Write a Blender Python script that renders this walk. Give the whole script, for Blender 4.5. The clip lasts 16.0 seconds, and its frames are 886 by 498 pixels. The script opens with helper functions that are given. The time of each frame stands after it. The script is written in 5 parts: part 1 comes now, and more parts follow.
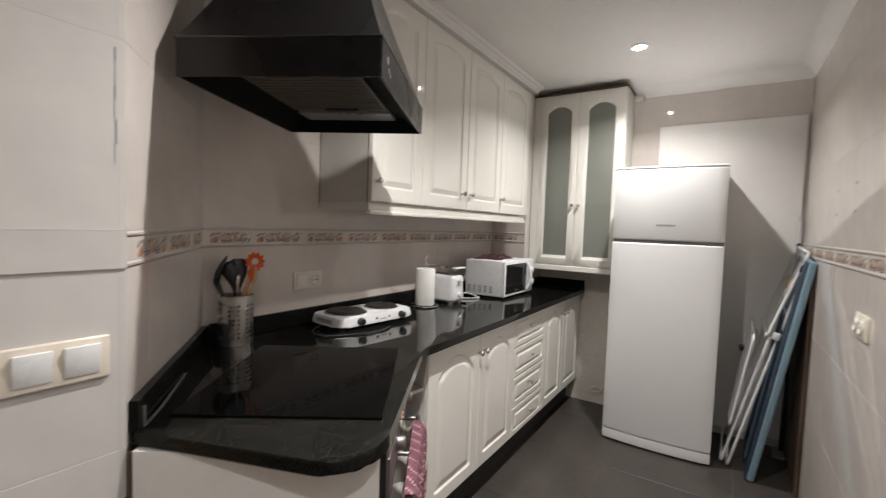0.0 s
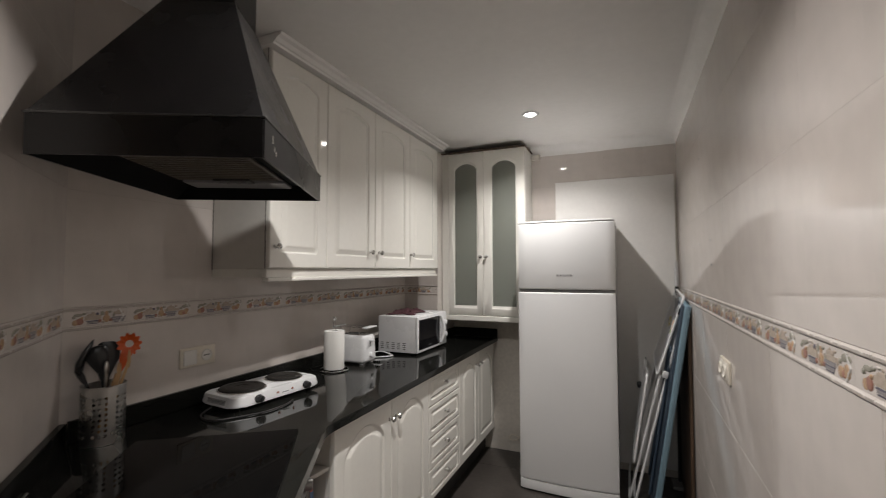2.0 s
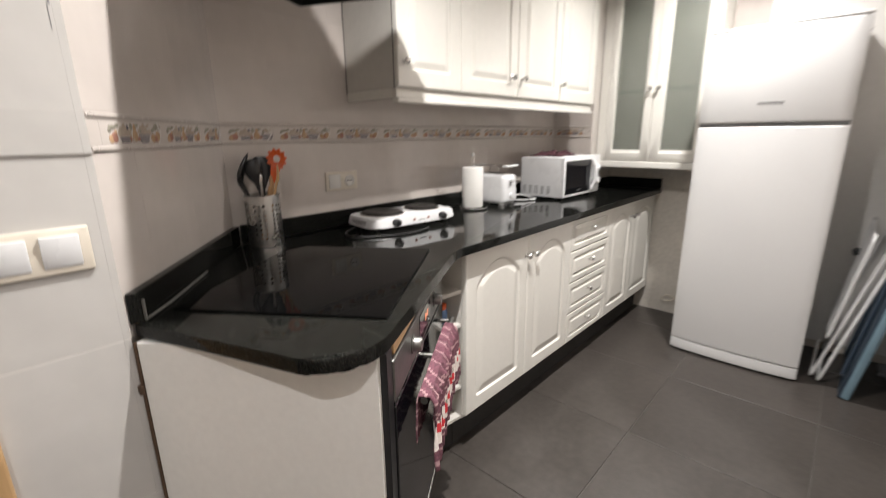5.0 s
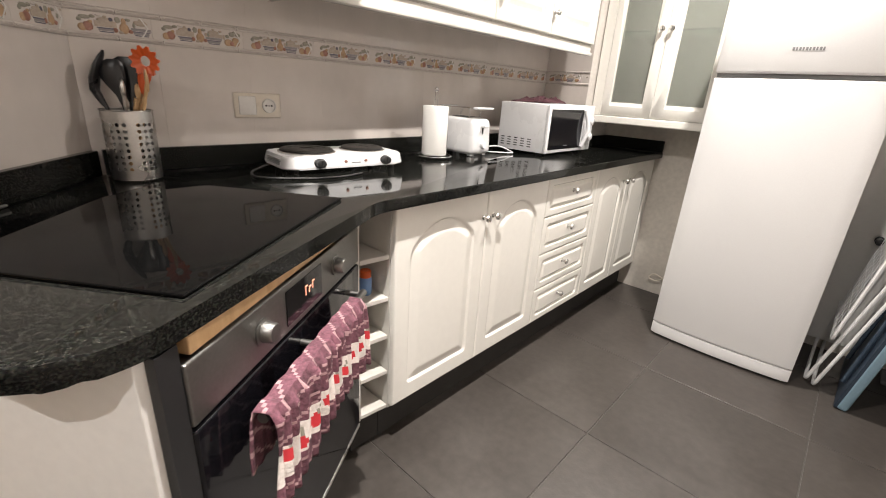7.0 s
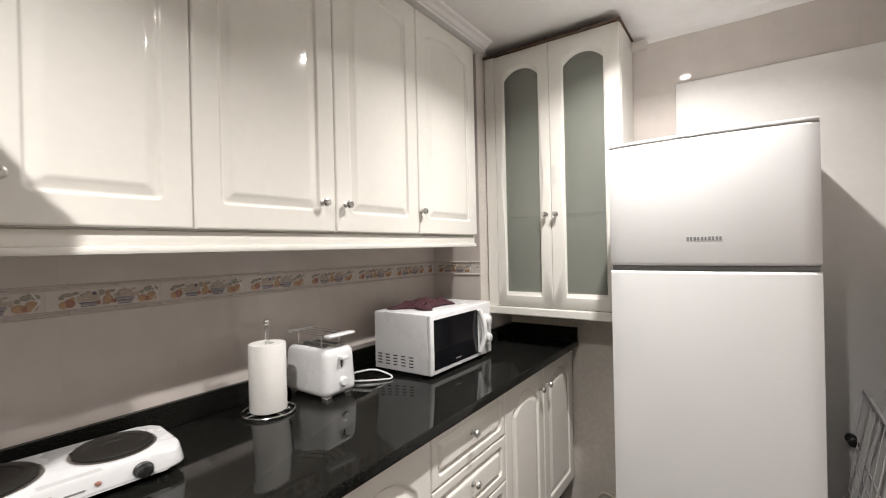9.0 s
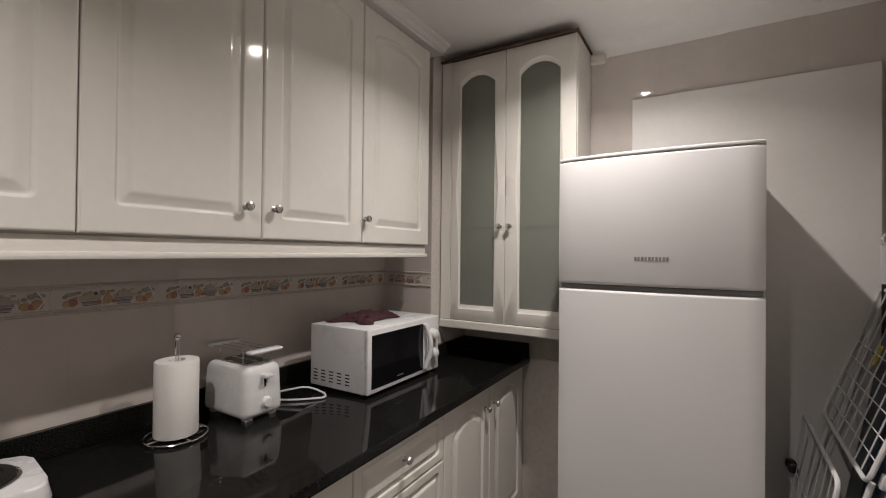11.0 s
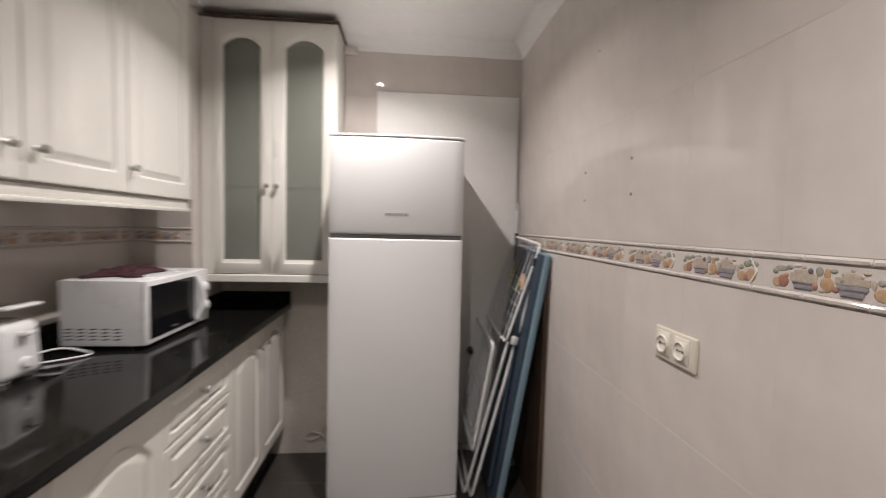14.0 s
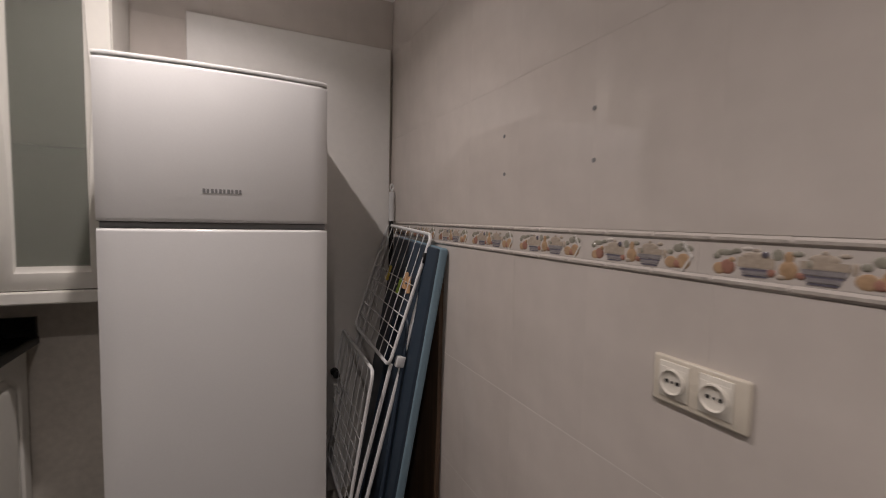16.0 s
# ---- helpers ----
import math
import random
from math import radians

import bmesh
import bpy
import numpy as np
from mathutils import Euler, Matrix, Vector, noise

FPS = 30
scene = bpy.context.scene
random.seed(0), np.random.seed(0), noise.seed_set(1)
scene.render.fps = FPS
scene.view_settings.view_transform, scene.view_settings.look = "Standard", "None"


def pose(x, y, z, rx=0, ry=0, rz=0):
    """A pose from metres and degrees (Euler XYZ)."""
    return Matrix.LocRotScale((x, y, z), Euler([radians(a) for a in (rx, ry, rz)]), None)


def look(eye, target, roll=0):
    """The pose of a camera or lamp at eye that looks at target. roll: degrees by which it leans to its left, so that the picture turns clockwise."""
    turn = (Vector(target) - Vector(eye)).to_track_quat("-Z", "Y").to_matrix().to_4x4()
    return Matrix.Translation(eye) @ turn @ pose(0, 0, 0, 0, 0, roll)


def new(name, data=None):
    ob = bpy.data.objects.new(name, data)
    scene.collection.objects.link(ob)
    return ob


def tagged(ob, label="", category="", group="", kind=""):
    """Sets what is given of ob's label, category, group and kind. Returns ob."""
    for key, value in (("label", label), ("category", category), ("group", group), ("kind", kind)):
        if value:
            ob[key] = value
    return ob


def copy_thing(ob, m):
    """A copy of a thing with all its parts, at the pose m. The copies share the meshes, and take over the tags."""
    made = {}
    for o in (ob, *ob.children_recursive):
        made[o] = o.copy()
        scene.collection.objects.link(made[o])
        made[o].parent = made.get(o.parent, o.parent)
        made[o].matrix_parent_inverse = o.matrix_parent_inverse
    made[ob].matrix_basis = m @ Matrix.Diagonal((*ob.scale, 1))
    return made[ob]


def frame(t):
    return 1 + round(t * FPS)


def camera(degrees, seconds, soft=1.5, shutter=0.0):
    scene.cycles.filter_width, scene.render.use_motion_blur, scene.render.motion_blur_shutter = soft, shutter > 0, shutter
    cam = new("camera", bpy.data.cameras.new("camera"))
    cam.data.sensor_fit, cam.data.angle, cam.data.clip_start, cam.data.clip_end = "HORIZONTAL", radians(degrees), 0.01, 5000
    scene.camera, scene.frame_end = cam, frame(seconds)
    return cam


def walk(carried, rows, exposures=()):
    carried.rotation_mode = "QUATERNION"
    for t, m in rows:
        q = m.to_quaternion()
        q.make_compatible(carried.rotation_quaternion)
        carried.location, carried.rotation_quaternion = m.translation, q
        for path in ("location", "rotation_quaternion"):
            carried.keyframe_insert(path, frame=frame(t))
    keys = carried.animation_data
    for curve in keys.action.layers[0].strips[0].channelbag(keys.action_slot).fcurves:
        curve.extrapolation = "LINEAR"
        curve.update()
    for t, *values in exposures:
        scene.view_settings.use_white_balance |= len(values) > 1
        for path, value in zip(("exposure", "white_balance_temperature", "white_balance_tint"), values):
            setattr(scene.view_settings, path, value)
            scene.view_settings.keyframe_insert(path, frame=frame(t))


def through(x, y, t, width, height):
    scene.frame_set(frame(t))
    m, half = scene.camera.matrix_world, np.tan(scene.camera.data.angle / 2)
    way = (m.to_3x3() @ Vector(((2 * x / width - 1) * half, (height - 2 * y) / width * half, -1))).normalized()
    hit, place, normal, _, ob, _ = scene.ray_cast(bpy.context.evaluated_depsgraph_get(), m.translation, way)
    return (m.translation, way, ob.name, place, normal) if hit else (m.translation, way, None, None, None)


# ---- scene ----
cam = camera(91.1, 16.0, soft=1.0, shutter=0.35)
PATH = [
    (0, (-0.028, -0.039, 1.331), (-1.122, 1.632, 1.224), 2.0),
    (0.5, (0.002, -0.007, 1.377), (-0.827, 1.813, 1.384), 1.0),
    (1, (0.049, 0.02, 1.416), (-0.58, 1.917, 1.485), -0.7),
    (1.5, (0.046, 0.018, 1.423), (-0.556, 1.923, 1.518), -0.5),
    (2, (0.031, -0.002, 1.417), (-0.752, 1.836, 1.511), -0.1),
    (2.5, (0.004, -0.015, 1.408), (-0.854, 1.79, 1.49), 0.4),
    (3, (-0.003, -0.022, 1.397), (-0.889, 1.77, 1.447), 0.3),
    (3.5, (-0.001, -0.03, 1.375), (-0.982, 1.711, 1.301), 0.2),
    (4, (-0.022, -0.03, 1.357), (-1.055, 1.671, 1.163), 0.2),
    (4.5, (-0.013, 0.001, 1.333), (-1.074, 1.666, 1.013), -0.1),
    (5, (-0.014, 0.181, 1.247), (-1.33, 1.599, 0.741), -0.7),
    (5.2, (-0.046, 0.29, 1.203), (-1.44, 1.594, 0.603), 0.1),
    (7.3, (-0.102, 0.63, 1.149), (-1.359, 2.025, 0.461), 3.7),
    (7.5, (-0.119, 0.686, 1.216), (-1.328, 2.211, 0.753), 1.7),
    (8, (-0.238, 0.795, 1.294), (-1.467, 2.372, 1.261), 0.8),
    (8.5, (-0.266, 0.986, 1.356), (-1.425, 2.615, 1.32), -2.4),
    (8.7, (-0.245, 1.076, 1.362), (-1.401, 2.708, 1.349), -1.9),
    (10.8, (-0.21, 1.327, 1.404), (-1.241, 3.04, 1.397), 1.1),
    (11, (-0.196, 1.301, 1.391), (-1.226, 3.015, 1.407), 0.6),
    (11.5, (-0.215, 1.148, 1.369), (-0.758, 3.072, 1.345), -2.4),
    (12, (-0.18, 0.96, 1.379), (-0.436, 2.942, 1.298), -1.0),
    (12.5, (-0.126, 0.71, 1.353), (-0.346, 2.691, 1.179), 1.0),
    (13, (-0.147, 0.609, 1.367), (-0.27, 2.599, 1.207), 0.8),
    (13.5, (-0.288, 0.604, 1.347), (-0.551, 2.581, 1.191), -0.5),
    (14, (-0.296, 0.886, 1.33), (-0.128, 2.877, 1.226), 1.3),
    (14.5, (-0.288, 1.258, 1.316), (0.41, 3.118, 1.09), 1.2),
    (15, (-0.319, 1.543, 1.318), (0.564, 3.327, 1.12), 1.0),
    (15.5, (-0.345, 1.628, 1.313), (0.623, 3.367, 1.117), 1.3),
    (16, (-0.297, 1.43, 1.31), (0.55, 3.237, 1.176), 1.2),
]
EXPOSURE = [
    (0, -0.2, 6500, 10), (0.5, -0.48, 6500, 10), (1, -0.57, 6500, 10), (1.5, -0.29, 6500, 10), (2, -0.66, 6500, 10),
    (2.5, -0.85, 6500, 10), (3, -0.74, 6500, 10), (3.5, -0.56, 6500, 10), (4, -0.27, 6500, 10), (4.5, -0.13, 6500, 10),
    (5, 0.33, 6500, 10), (7.5, 0.71, 6750, 11), (8, -0.06, 6500, 10), (8.5, 0.11, 6500, 10), (11, -0.99, 6800, 14),
    (11.5, -1.15, 6850, 15), (12, -0.41, 6550, 12), (12.5, -0.31, 6550, 12), (13, -0.56, 6550, 12), (13.5, -0.49, 6550, 13),
    (14, -0.48, 6650, 14), (14.5, -1.06, 6850, 18), (15, -1.13, 6850, 18), (15.5, -1.18, 6850, 18), (16, -1.29, 6850, 18),
]
walk(cam, [(t, look(eye, target, roll)) for t, eye, target, roll in PATH], EXPOSURE)

# ---------------------------------------------------------------- light
LAMP_POWER = 22.0
WARM = (1.0, 0.962, 0.925)
world = bpy.data.worlds.new("world")
world.use_nodes = True
world.node_tree.nodes["Background"].inputs[0].default_value = (0.9, 0.95, 1.0, 1)
world.node_tree.nodes["Background"].inputs[1].default_value = 0.02
scene.world = world
CEIL = 2.37
# the third lamp is an unseen, added fill for the entry side, its place guessed
LAMPS = [(-0.505, 2.625), (-0.50, 0.955), (0.10, -0.40)]
for (lx, ly), share, tint, wide in zip(LAMPS, (0.92, 1.20, 0.46), (WARM, WARM, (1.0, 0.985, 0.97)), (138, 135, 138)):
    data = bpy.data.lights.new("bulb_light", "AREA")
    data.shape, data.size, data.energy, data.color = "DISK", 0.038, LAMP_POWER * share, tint
    data.spread = radians(wide)
    lamp = new("bulb_light", data)
    lamp.matrix_world = pose(lx, ly, CEIL - 0.016)

# ---------------------------------------------------------------- materials


def mat(name, col, rough=0.5, metal=0.0, var=0.08, scale=6.0, fine=60.0, bump=0.0, bscale=40.0, rvar=0.08, coat=0.0, island=0.0, spec=0.5):
    """A surface with two scales of colour variation, uneven gloss and a fine relief."""
    m = bpy.data.materials.new(name)
    m.use_nodes = True
    nt = m.node_tree
    n, l = nt.nodes, nt.links
    b = n["Principled BSDF"]
    tc = n.new("ShaderNodeTexCoord")
    big, small = n.new("ShaderNodeTexNoise"), n.new("ShaderNodeTexNoise")
    big.inputs["Scale"].default_value, small.inputs["Scale"].default_value = scale, fine
    big.inputs["Detail"].default_value, small.inputs["Detail"].default_value = 4, 3
    l.new(tc.outputs["Object"], big.inputs["Vector"])
    l.new(tc.outputs["Object"], small.inputs["Vector"])
    add = n.new("ShaderNodeMath")
    add.operation = "ADD"
    l.new(big.outputs["Fac"], add.inputs[0])
    l.new(small.outputs["Fac"], add.inputs[1])
    val = n.new("ShaderNodeMapRange")
    val.inputs["From Min"].default_value, val.inputs["From Max"].default_value = 0.6, 1.4
    val.inputs["To Min"].default_value, val.inputs["To Max"].default_value = 1 - var, 1 + var
    l.new(add.outputs[0], val.inputs["Value"])
    last = val.outputs[0]
    if island:
        info = n.new("ShaderNodeObjectInfo")
        rr = n.new("ShaderNodeMapRange")
        rr.inputs["To Min"].default_value, rr.inputs["To Max"].default_value = 1 - island, 1 + island
        l.new(info.outputs["Random"], rr.inputs["Value"])
        mul = n.new("ShaderNodeMath")
        mul.operation = "MULTIPLY"
        l.new(last, mul.inputs[0])
        l.new(rr.outputs[0], mul.inputs[1])
        last = mul.outputs[0]
    hsv = n.new("ShaderNodeHueSaturation")
    hsv.inputs["Color"].default_value = (*col, 1)
    l.new(last, hsv.inputs["Value"])
    l.new(hsv.outputs[0], b.inputs["Base Color"])
    rmap = n.new("ShaderNodeMapRange")
    rmap.inputs["From Min"].default_value, rmap.inputs["From Max"].default_value = 0.3, 0.7
    rmap.inputs["To Min"].default_value, rmap.inputs["To Max"].default_value = max(0.02, rough - rvar), min(1, rough + rvar)
    l.new(big.outputs["Fac"], rmap.inputs["Value"])
    l.new(rmap.outputs[0], b.inputs["Roughness"])
    b.inputs["Metallic"].default_value = metal
    b.inputs["Specular IOR Level"].default_value = spec
    b.inputs["Coat Weight"].default_value = coat
    b.inputs["Coat Roughness"].default_value = 0.08
    if bump:
        bn, bp = n.new("ShaderNodeTexNoise"), n.new("ShaderNodeBump")
        bn.inputs["Scale"].default_value, bn.inputs["Detail"].default_value = bscale, 3
        bp.inputs["Strength"].default_value, bp.inputs["Distance"].default_value = bump, 0.004
        l.new(tc.outputs["Object"], bn.inputs["Vector"])
        l.new(bn.outputs["Fac"], bp.inputs["Height"])
        l.new(bp.outputs[0], b.inputs["Normal"])
    return m


def granite(name, dark, light):
    m = mat(name, dark, 0.055, 0, 0.2, 9, 240, 0.0, 90, 0.02, spec=0.19)
    n, l = m.node_tree.nodes, m.node_tree.links
    b = n["Principled BSDF"]
    tc = [x for x in n if x.type == "TEX_COORD"][0]
    vo, no = n.new("ShaderNodeTexVoronoi"), n.new("ShaderNodeTexNoise")
    vo.inputs["Scale"].default_value, no.inputs["Scale"].default_value, no.inputs["Detail"].default_value = 480, 300, 8
    l.new(tc.outputs["Object"], vo.inputs["Vector"])
    l.new(tc.outputs["Object"], no.inputs["Vector"])
    ramp = n.new("ShaderNodeValToRGB")
    ramp.color_ramp.elements[0].position, ramp.color_ramp.elements[1].position = 0.47, 0.76
    ramp.color_ramp.elements[0].color, ramp.color_ramp.elements[1].color = (*dark, 1), (*light, 1)
    l.new(no.outputs["Fac"], ramp.inputs[0])
    mix = n.new("ShaderNodeMix")
    mix.data_type, mix.blend_type = "RGBA", "MULTIPLY"
    mix.inputs["Factor"].default_value = 0.22
    l.new(ramp.outputs[0], mix.inputs[6])
    l.new(vo.outputs["Color"], mix.inputs[7])
    l.new(mix.outputs[2], b.inputs["Base Color"])
    return m


def clear(name, col, rough=0.0, ior=1.45, through=1.0):
    m = bpy.data.materials.new(name)
    m.use_nodes = True
    b = m.node_tree.nodes["Principled BSDF"]
    b.inputs["Base Color"].default_value = (*col, 1)
    b.inputs["Roughness"].default_value, b.inputs["IOR"].default_value = rough, ior
    b.inputs["Transmission Weight"].default_value = through
    return m


def glow(name, col, power):
    m = bpy.data.materials.new(name)
    m.use_nodes = True
    b = m.node_tree.nodes["Principled BSDF"]
    b.inputs["Emission Color"].default_value = (*col, 1)
    b.inputs["Emission Strength"].default_value = power
    return m


def wood(name, a, c, scale=14):
    m = mat(name, a, 0.5, 0, 0.15, 5, 80, 0.15, 120)
    n, l = m.node_tree.nodes, m.node_tree.links
    tc = [x for x in n if x.type == "TEX_COORD"][0]
    mp, wv, ramp = n.new("ShaderNodeMapping"), n.new("ShaderNodeTexNoise"), n.new("ShaderNodeValToRGB")
    mp.inputs["Scale"].default_value = (scale, scale, 0.8)
    wv.inputs["Scale"].default_value, wv.inputs["Detail"].default_value = 4, 6
    l.new(tc.outputs["Object"], mp.inputs["Vector"])
    l.new(mp.outputs[0], wv.inputs["Vector"])
    ramp.color_ramp.elements[0].color, ramp.color_ramp.elements[1].color = (*a, 1), (*c, 1)
    ramp.color_ramp.elements[0].position, ramp.color_ramp.elements[1].position = 0.3, 0.7
    l.new(wv.outputs["Fac"], ramp.inputs[0])
    l.new(ramp.outputs[0], n["Principled BSDF"].inputs["Base Color"])
    return m


M_TILE = mat("glazed_cream_tile", (0.58, 0.53, 0.493), 0.05, 0, 0.08, 2.2, 11, 0.018, 5, 0.025, 0.0, 0.02)
M_TILEW = mat("glazed_white_tile", (0.525, 0.51, 0.49), 0.07, 0, 0.08, 2.2, 11, 0.03, 5, 0.03, 0.0, 0.02)
M_GROUT = mat("pale_grout", (0.60, 0.56, 0.52), 0.6, 0, 0.12, 6, 60, 0.3, 90)
M_PLASTER = mat("white_ceiling_paint", (0.83, 0.815, 0.795), 0.6, 0, 0.03, 2.5, 25, 0.15, 14)
M_PANEL = mat("white_board", (0.77, 0.755, 0.73), 0.45, 0, 0.03, 3, 40, 0.08, 30)
M_ROUGHWALL = mat("bare_grey_plaster", (0.58, 0.54, 0.485), 0.7, 0, 0.12, 5, 40, 0.4, 30)
M_FLOOR = mat("dark_grey_floor_tile", (0.053, 0.046, 0.041), 0.38, 0, 0.28, 3.2, 30, 0.12, 60, 0.1, 0.0, 0.06)
M_FGROUT = mat("floor_grout", (0.105, 0.098, 0.090), 0.8, 0, 0.3, 8, 90, 0.3, 100)
M_LACQ = mat("ivory_lacquer", (0.79, 0.772, 0.722), 0.06, 0, 0.025, 3, 40, 0.02, 9, 0.02)
M_CARC = mat("ivory_carcass", (0.62, 0.60, 0.56), 0.35, 0, 0.04, 4, 40, 0.05, 30)
M_DARKGAP = mat("dark_inside", (0.03, 0.028, 0.026), 0.8)
M_GRAN = granite("black_granite", (0.0065, 0.0065, 0.006), (0.040, 0.041, 0.035))
M_HOB = mat("black_hob_glass", (0.003, 0.003, 0.003), 0.03, 0, 0.1, 5, 60, 0, 40, 0.01, spec=0.055)
M_HOOD = mat("black_hood_paint", (0.005, 0.0047, 0.005), 0.26, 0, 0.2, 5, 80, 0.05, 140, 0.08, spec=0.28)
M_HOODLIP = mat("black_hood_edge", (0.008, 0.0078, 0.008), 0.16, 0, 0.2, 5, 80, 0, 140, 0.05, spec=0.6)
M_HOODIN = mat("black_hood_inside", (0.003, 0.003, 0.003), 0.7, spec=0.12)
M_FILTER = mat("grey_metal_filter", (0.16, 0.142, 0.118), 0.5, 0.6, 0.25, 20, 300, 0.8, 300)
M_NICKEL = mat("brushed_nickel", (0.62, 0.61, 0.59), 0.25, 1.0, 0.06, 20, 200)
M_CHROME = mat("chrome_wire", (0.75, 0.75, 0.75), 0.12, 1.0, 0.04)
M_STEEL = mat("brushed_steel", (0.55, 0.54, 0.52), 0.3, 1.0, 0.08, 10, 150, 0.04, 150)
M_DSTEEL = mat("dull_oven_steel", (0.24, 0.235, 0.225), 0.42, 1.0, 0.1, 10, 150, 0.05, 150)
M_SEAL = mat("greyed_sealant", (0.11, 0.105, 0.095), 0.6, 0, 0.25, 20, 120, 0.3, 80)
M_CREAMP = mat("cream_plastic", (0.74, 0.70, 0.63), 0.3, 0, 0.03, 8, 60, 0, 40)
M_LAMIN = mat("white_laminate", (0.82, 0.805, 0.775), 0.48, 0, 0.04, 3, 60, 0.04, 60)
# grout made paler to include the light caught along the joint
M_JOINT = mat("lit_grout_joint", (0.66, 0.625, 0.59), 0.7, 0, 0.1, 6, 60)
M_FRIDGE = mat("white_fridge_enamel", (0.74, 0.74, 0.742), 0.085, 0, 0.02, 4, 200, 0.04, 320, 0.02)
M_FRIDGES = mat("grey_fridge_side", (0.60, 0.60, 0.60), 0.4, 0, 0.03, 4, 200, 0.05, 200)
M_GREYP = mat("grey_plastic", (0.22, 0.22, 0.225), 0.4)
M_WHITEP = mat("white_plastic", (0.75, 0.755, 0.765), 0.28, 0, 0.02, 6, 60, 0, 40)
M_IVORYP = mat("ivory_plastic", (0.66, 0.60, 0.51), 0.3, 0, 0.03, 8, 60, 0, 40)
M_BLACKP = mat("black_plastic", (0.015, 0.015, 0.016), 0.35, 0, 0.1)
M_BLACKG = mat("black_glass", (0.006, 0.006, 0.008), 0.06, 0, 0.1)
M_CASTIRON = mat("black_cast_iron_plate", (0.013, 0.011, 0.009), 0.55, 0, 0.15, 15, 200, 0.2, 200)
M_PAPER = mat("white_kitchen_paper", (0.82, 0.81, 0.78), 0.9, 0, 0.03, 10, 200, 0.12, 160)
M_ORANGE = mat("orange_nylon", (0.62, 0.10, 0.02), 0.35, 0, 0.05)
M_WOODH = wood("light_wood", (0.42, 0.25, 0.12), (0.58, 0.38, 0.2))
M_WOODD = wood("dark_brown_board", (0.06, 0.035, 0.02), (0.11, 0.065, 0.04))
M_WOODT = wood("warm_beech", (0.45, 0.28, 0.13), (0.58, 0.38, 0.2))
M_CLOTH = mat("burgundy_cloth", (0.055, 0.017, 0.023), 0.95, 0, 0.6, 30, 160, 0.6, 200)
M_TOWEL = mat("pink_towel", (0.13, 0.05, 0.068), 0.95, 0, 0.6, 38, 150, 0.6, 160)
M_TOWELW = mat("white_towel_band", (0.72, 0.66, 0.62), 0.95, 0, 0.12, 30, 200, 0.6, 160)
M_TOWELP = mat("pale_pink_towel_thread", (0.36, 0.22, 0.23), 0.95, 0, 0.3, 38, 150, 0.6, 160)
M_CHERRY = mat("red_print", (0.55, 0.03, 0.04), 0.9)
M_BLUE = mat("blue_board_cover", (0.19, 0.295, 0.365), 0.6, 0, 0.06, 6, 120, 0.2, 200)
# navy darkened to hold the shade under the board
M_BLUESHADE = mat("shaded_blue_board_metal", (0.028, 0.045, 0.068), 0.45, 0, 0.1, 6, 120, 0.05, 100)
M_RACK = mat("white_coated_wire", (0.78, 0.78, 0.78), 0.35, 0, 0.03)
M_FROST = clear("grey_green_frosted_glass", (0.60, 0.625, 0.565), 0.24, through=0.74)
M_GLASSE = clear("shelf_glass", (0.55, 0.8, 0.72), 0.0)
M_BULB = glow("lit_bulb", (1.0, 0.95, 0.89), 95)
M_DIGIT = glow("lit_orange_digits", (1.0, 0.22, 0.04), 0.7)
M_TAUPE = mat("glazed_grey_brown", (0.44, 0.40, 0.365), 0.2, 0, 0.2, 60, 200)
M_PEAR = mat("glazed_ochre", (0.44, 0.29, 0.175), 0.2, 0, 0.2, 60, 200)
M_APPLE = mat("glazed_russet", (0.33, 0.165, 0.125), 0.2, 0, 0.2, 60, 200)
M_GLAZE = mat("white_glaze", (0.70, 0.68, 0.65), 0.12, 0, 0.05, 20, 100)
M_LEAF = mat("glazed_olive", (0.30, 0.285, 0.235), 0.2, 0, 0.2, 60, 200)
M_BASKET = mat("glazed_taupe", (0.42, 0.35, 0.285), 0.2, 0, 0.2, 60, 200)
M_BLUEP = mat("glazed_grey_blue", (0.26, 0.24, 0.245), 0.2, 0, 0.2, 60, 200)
M_BLUEG = mat("glazed_slate", (0.13, 0.12, 0.15), 0.2, 0, 0.2, 60, 200)
M_JARB = mat("blue_printed_jar", (0.12, 0.22, 0.42), 0.35)
M_PEGY = mat("yellow_peg", (0.62, 0.5, 0.12), 0.5)
M_PEGG = mat("green_peg", (0.32, 0.5, 0.07), 0.5)
M_PEGP = mat("peach_peg", (0.7, 0.42, 0.22), 0.5)

# ---------------------------------------------------------------- mesh helpers


def part(name, bm, material, parent=None, label="", smooth=False):
    me = bpy.data.meshes.new(name)
    bmesh.ops.recalc_face_normals(bm, faces=bm.faces)
    bm.to_mesh(me)
    bm.free()
    for x in material if isinstance(material, (list, tuple)) else [material]:
        me.materials.append(x)
    if smooth:
        for p in me.polygons:
            p.use_smooth = True
        me.set_sharp_from_angle(angle=radians(38))
    ob = new(name, me)
    if parent is not None:
        ob.parent = parent
    if label:
        ob["label"] = label
    return ob


def root(name, m, label, category, group="", kind=""):
    ob = new(name)
    ob.empty_display_size = 0.05
    ob.matrix_world = m
    return tagged(ob, label, category, group, kind)


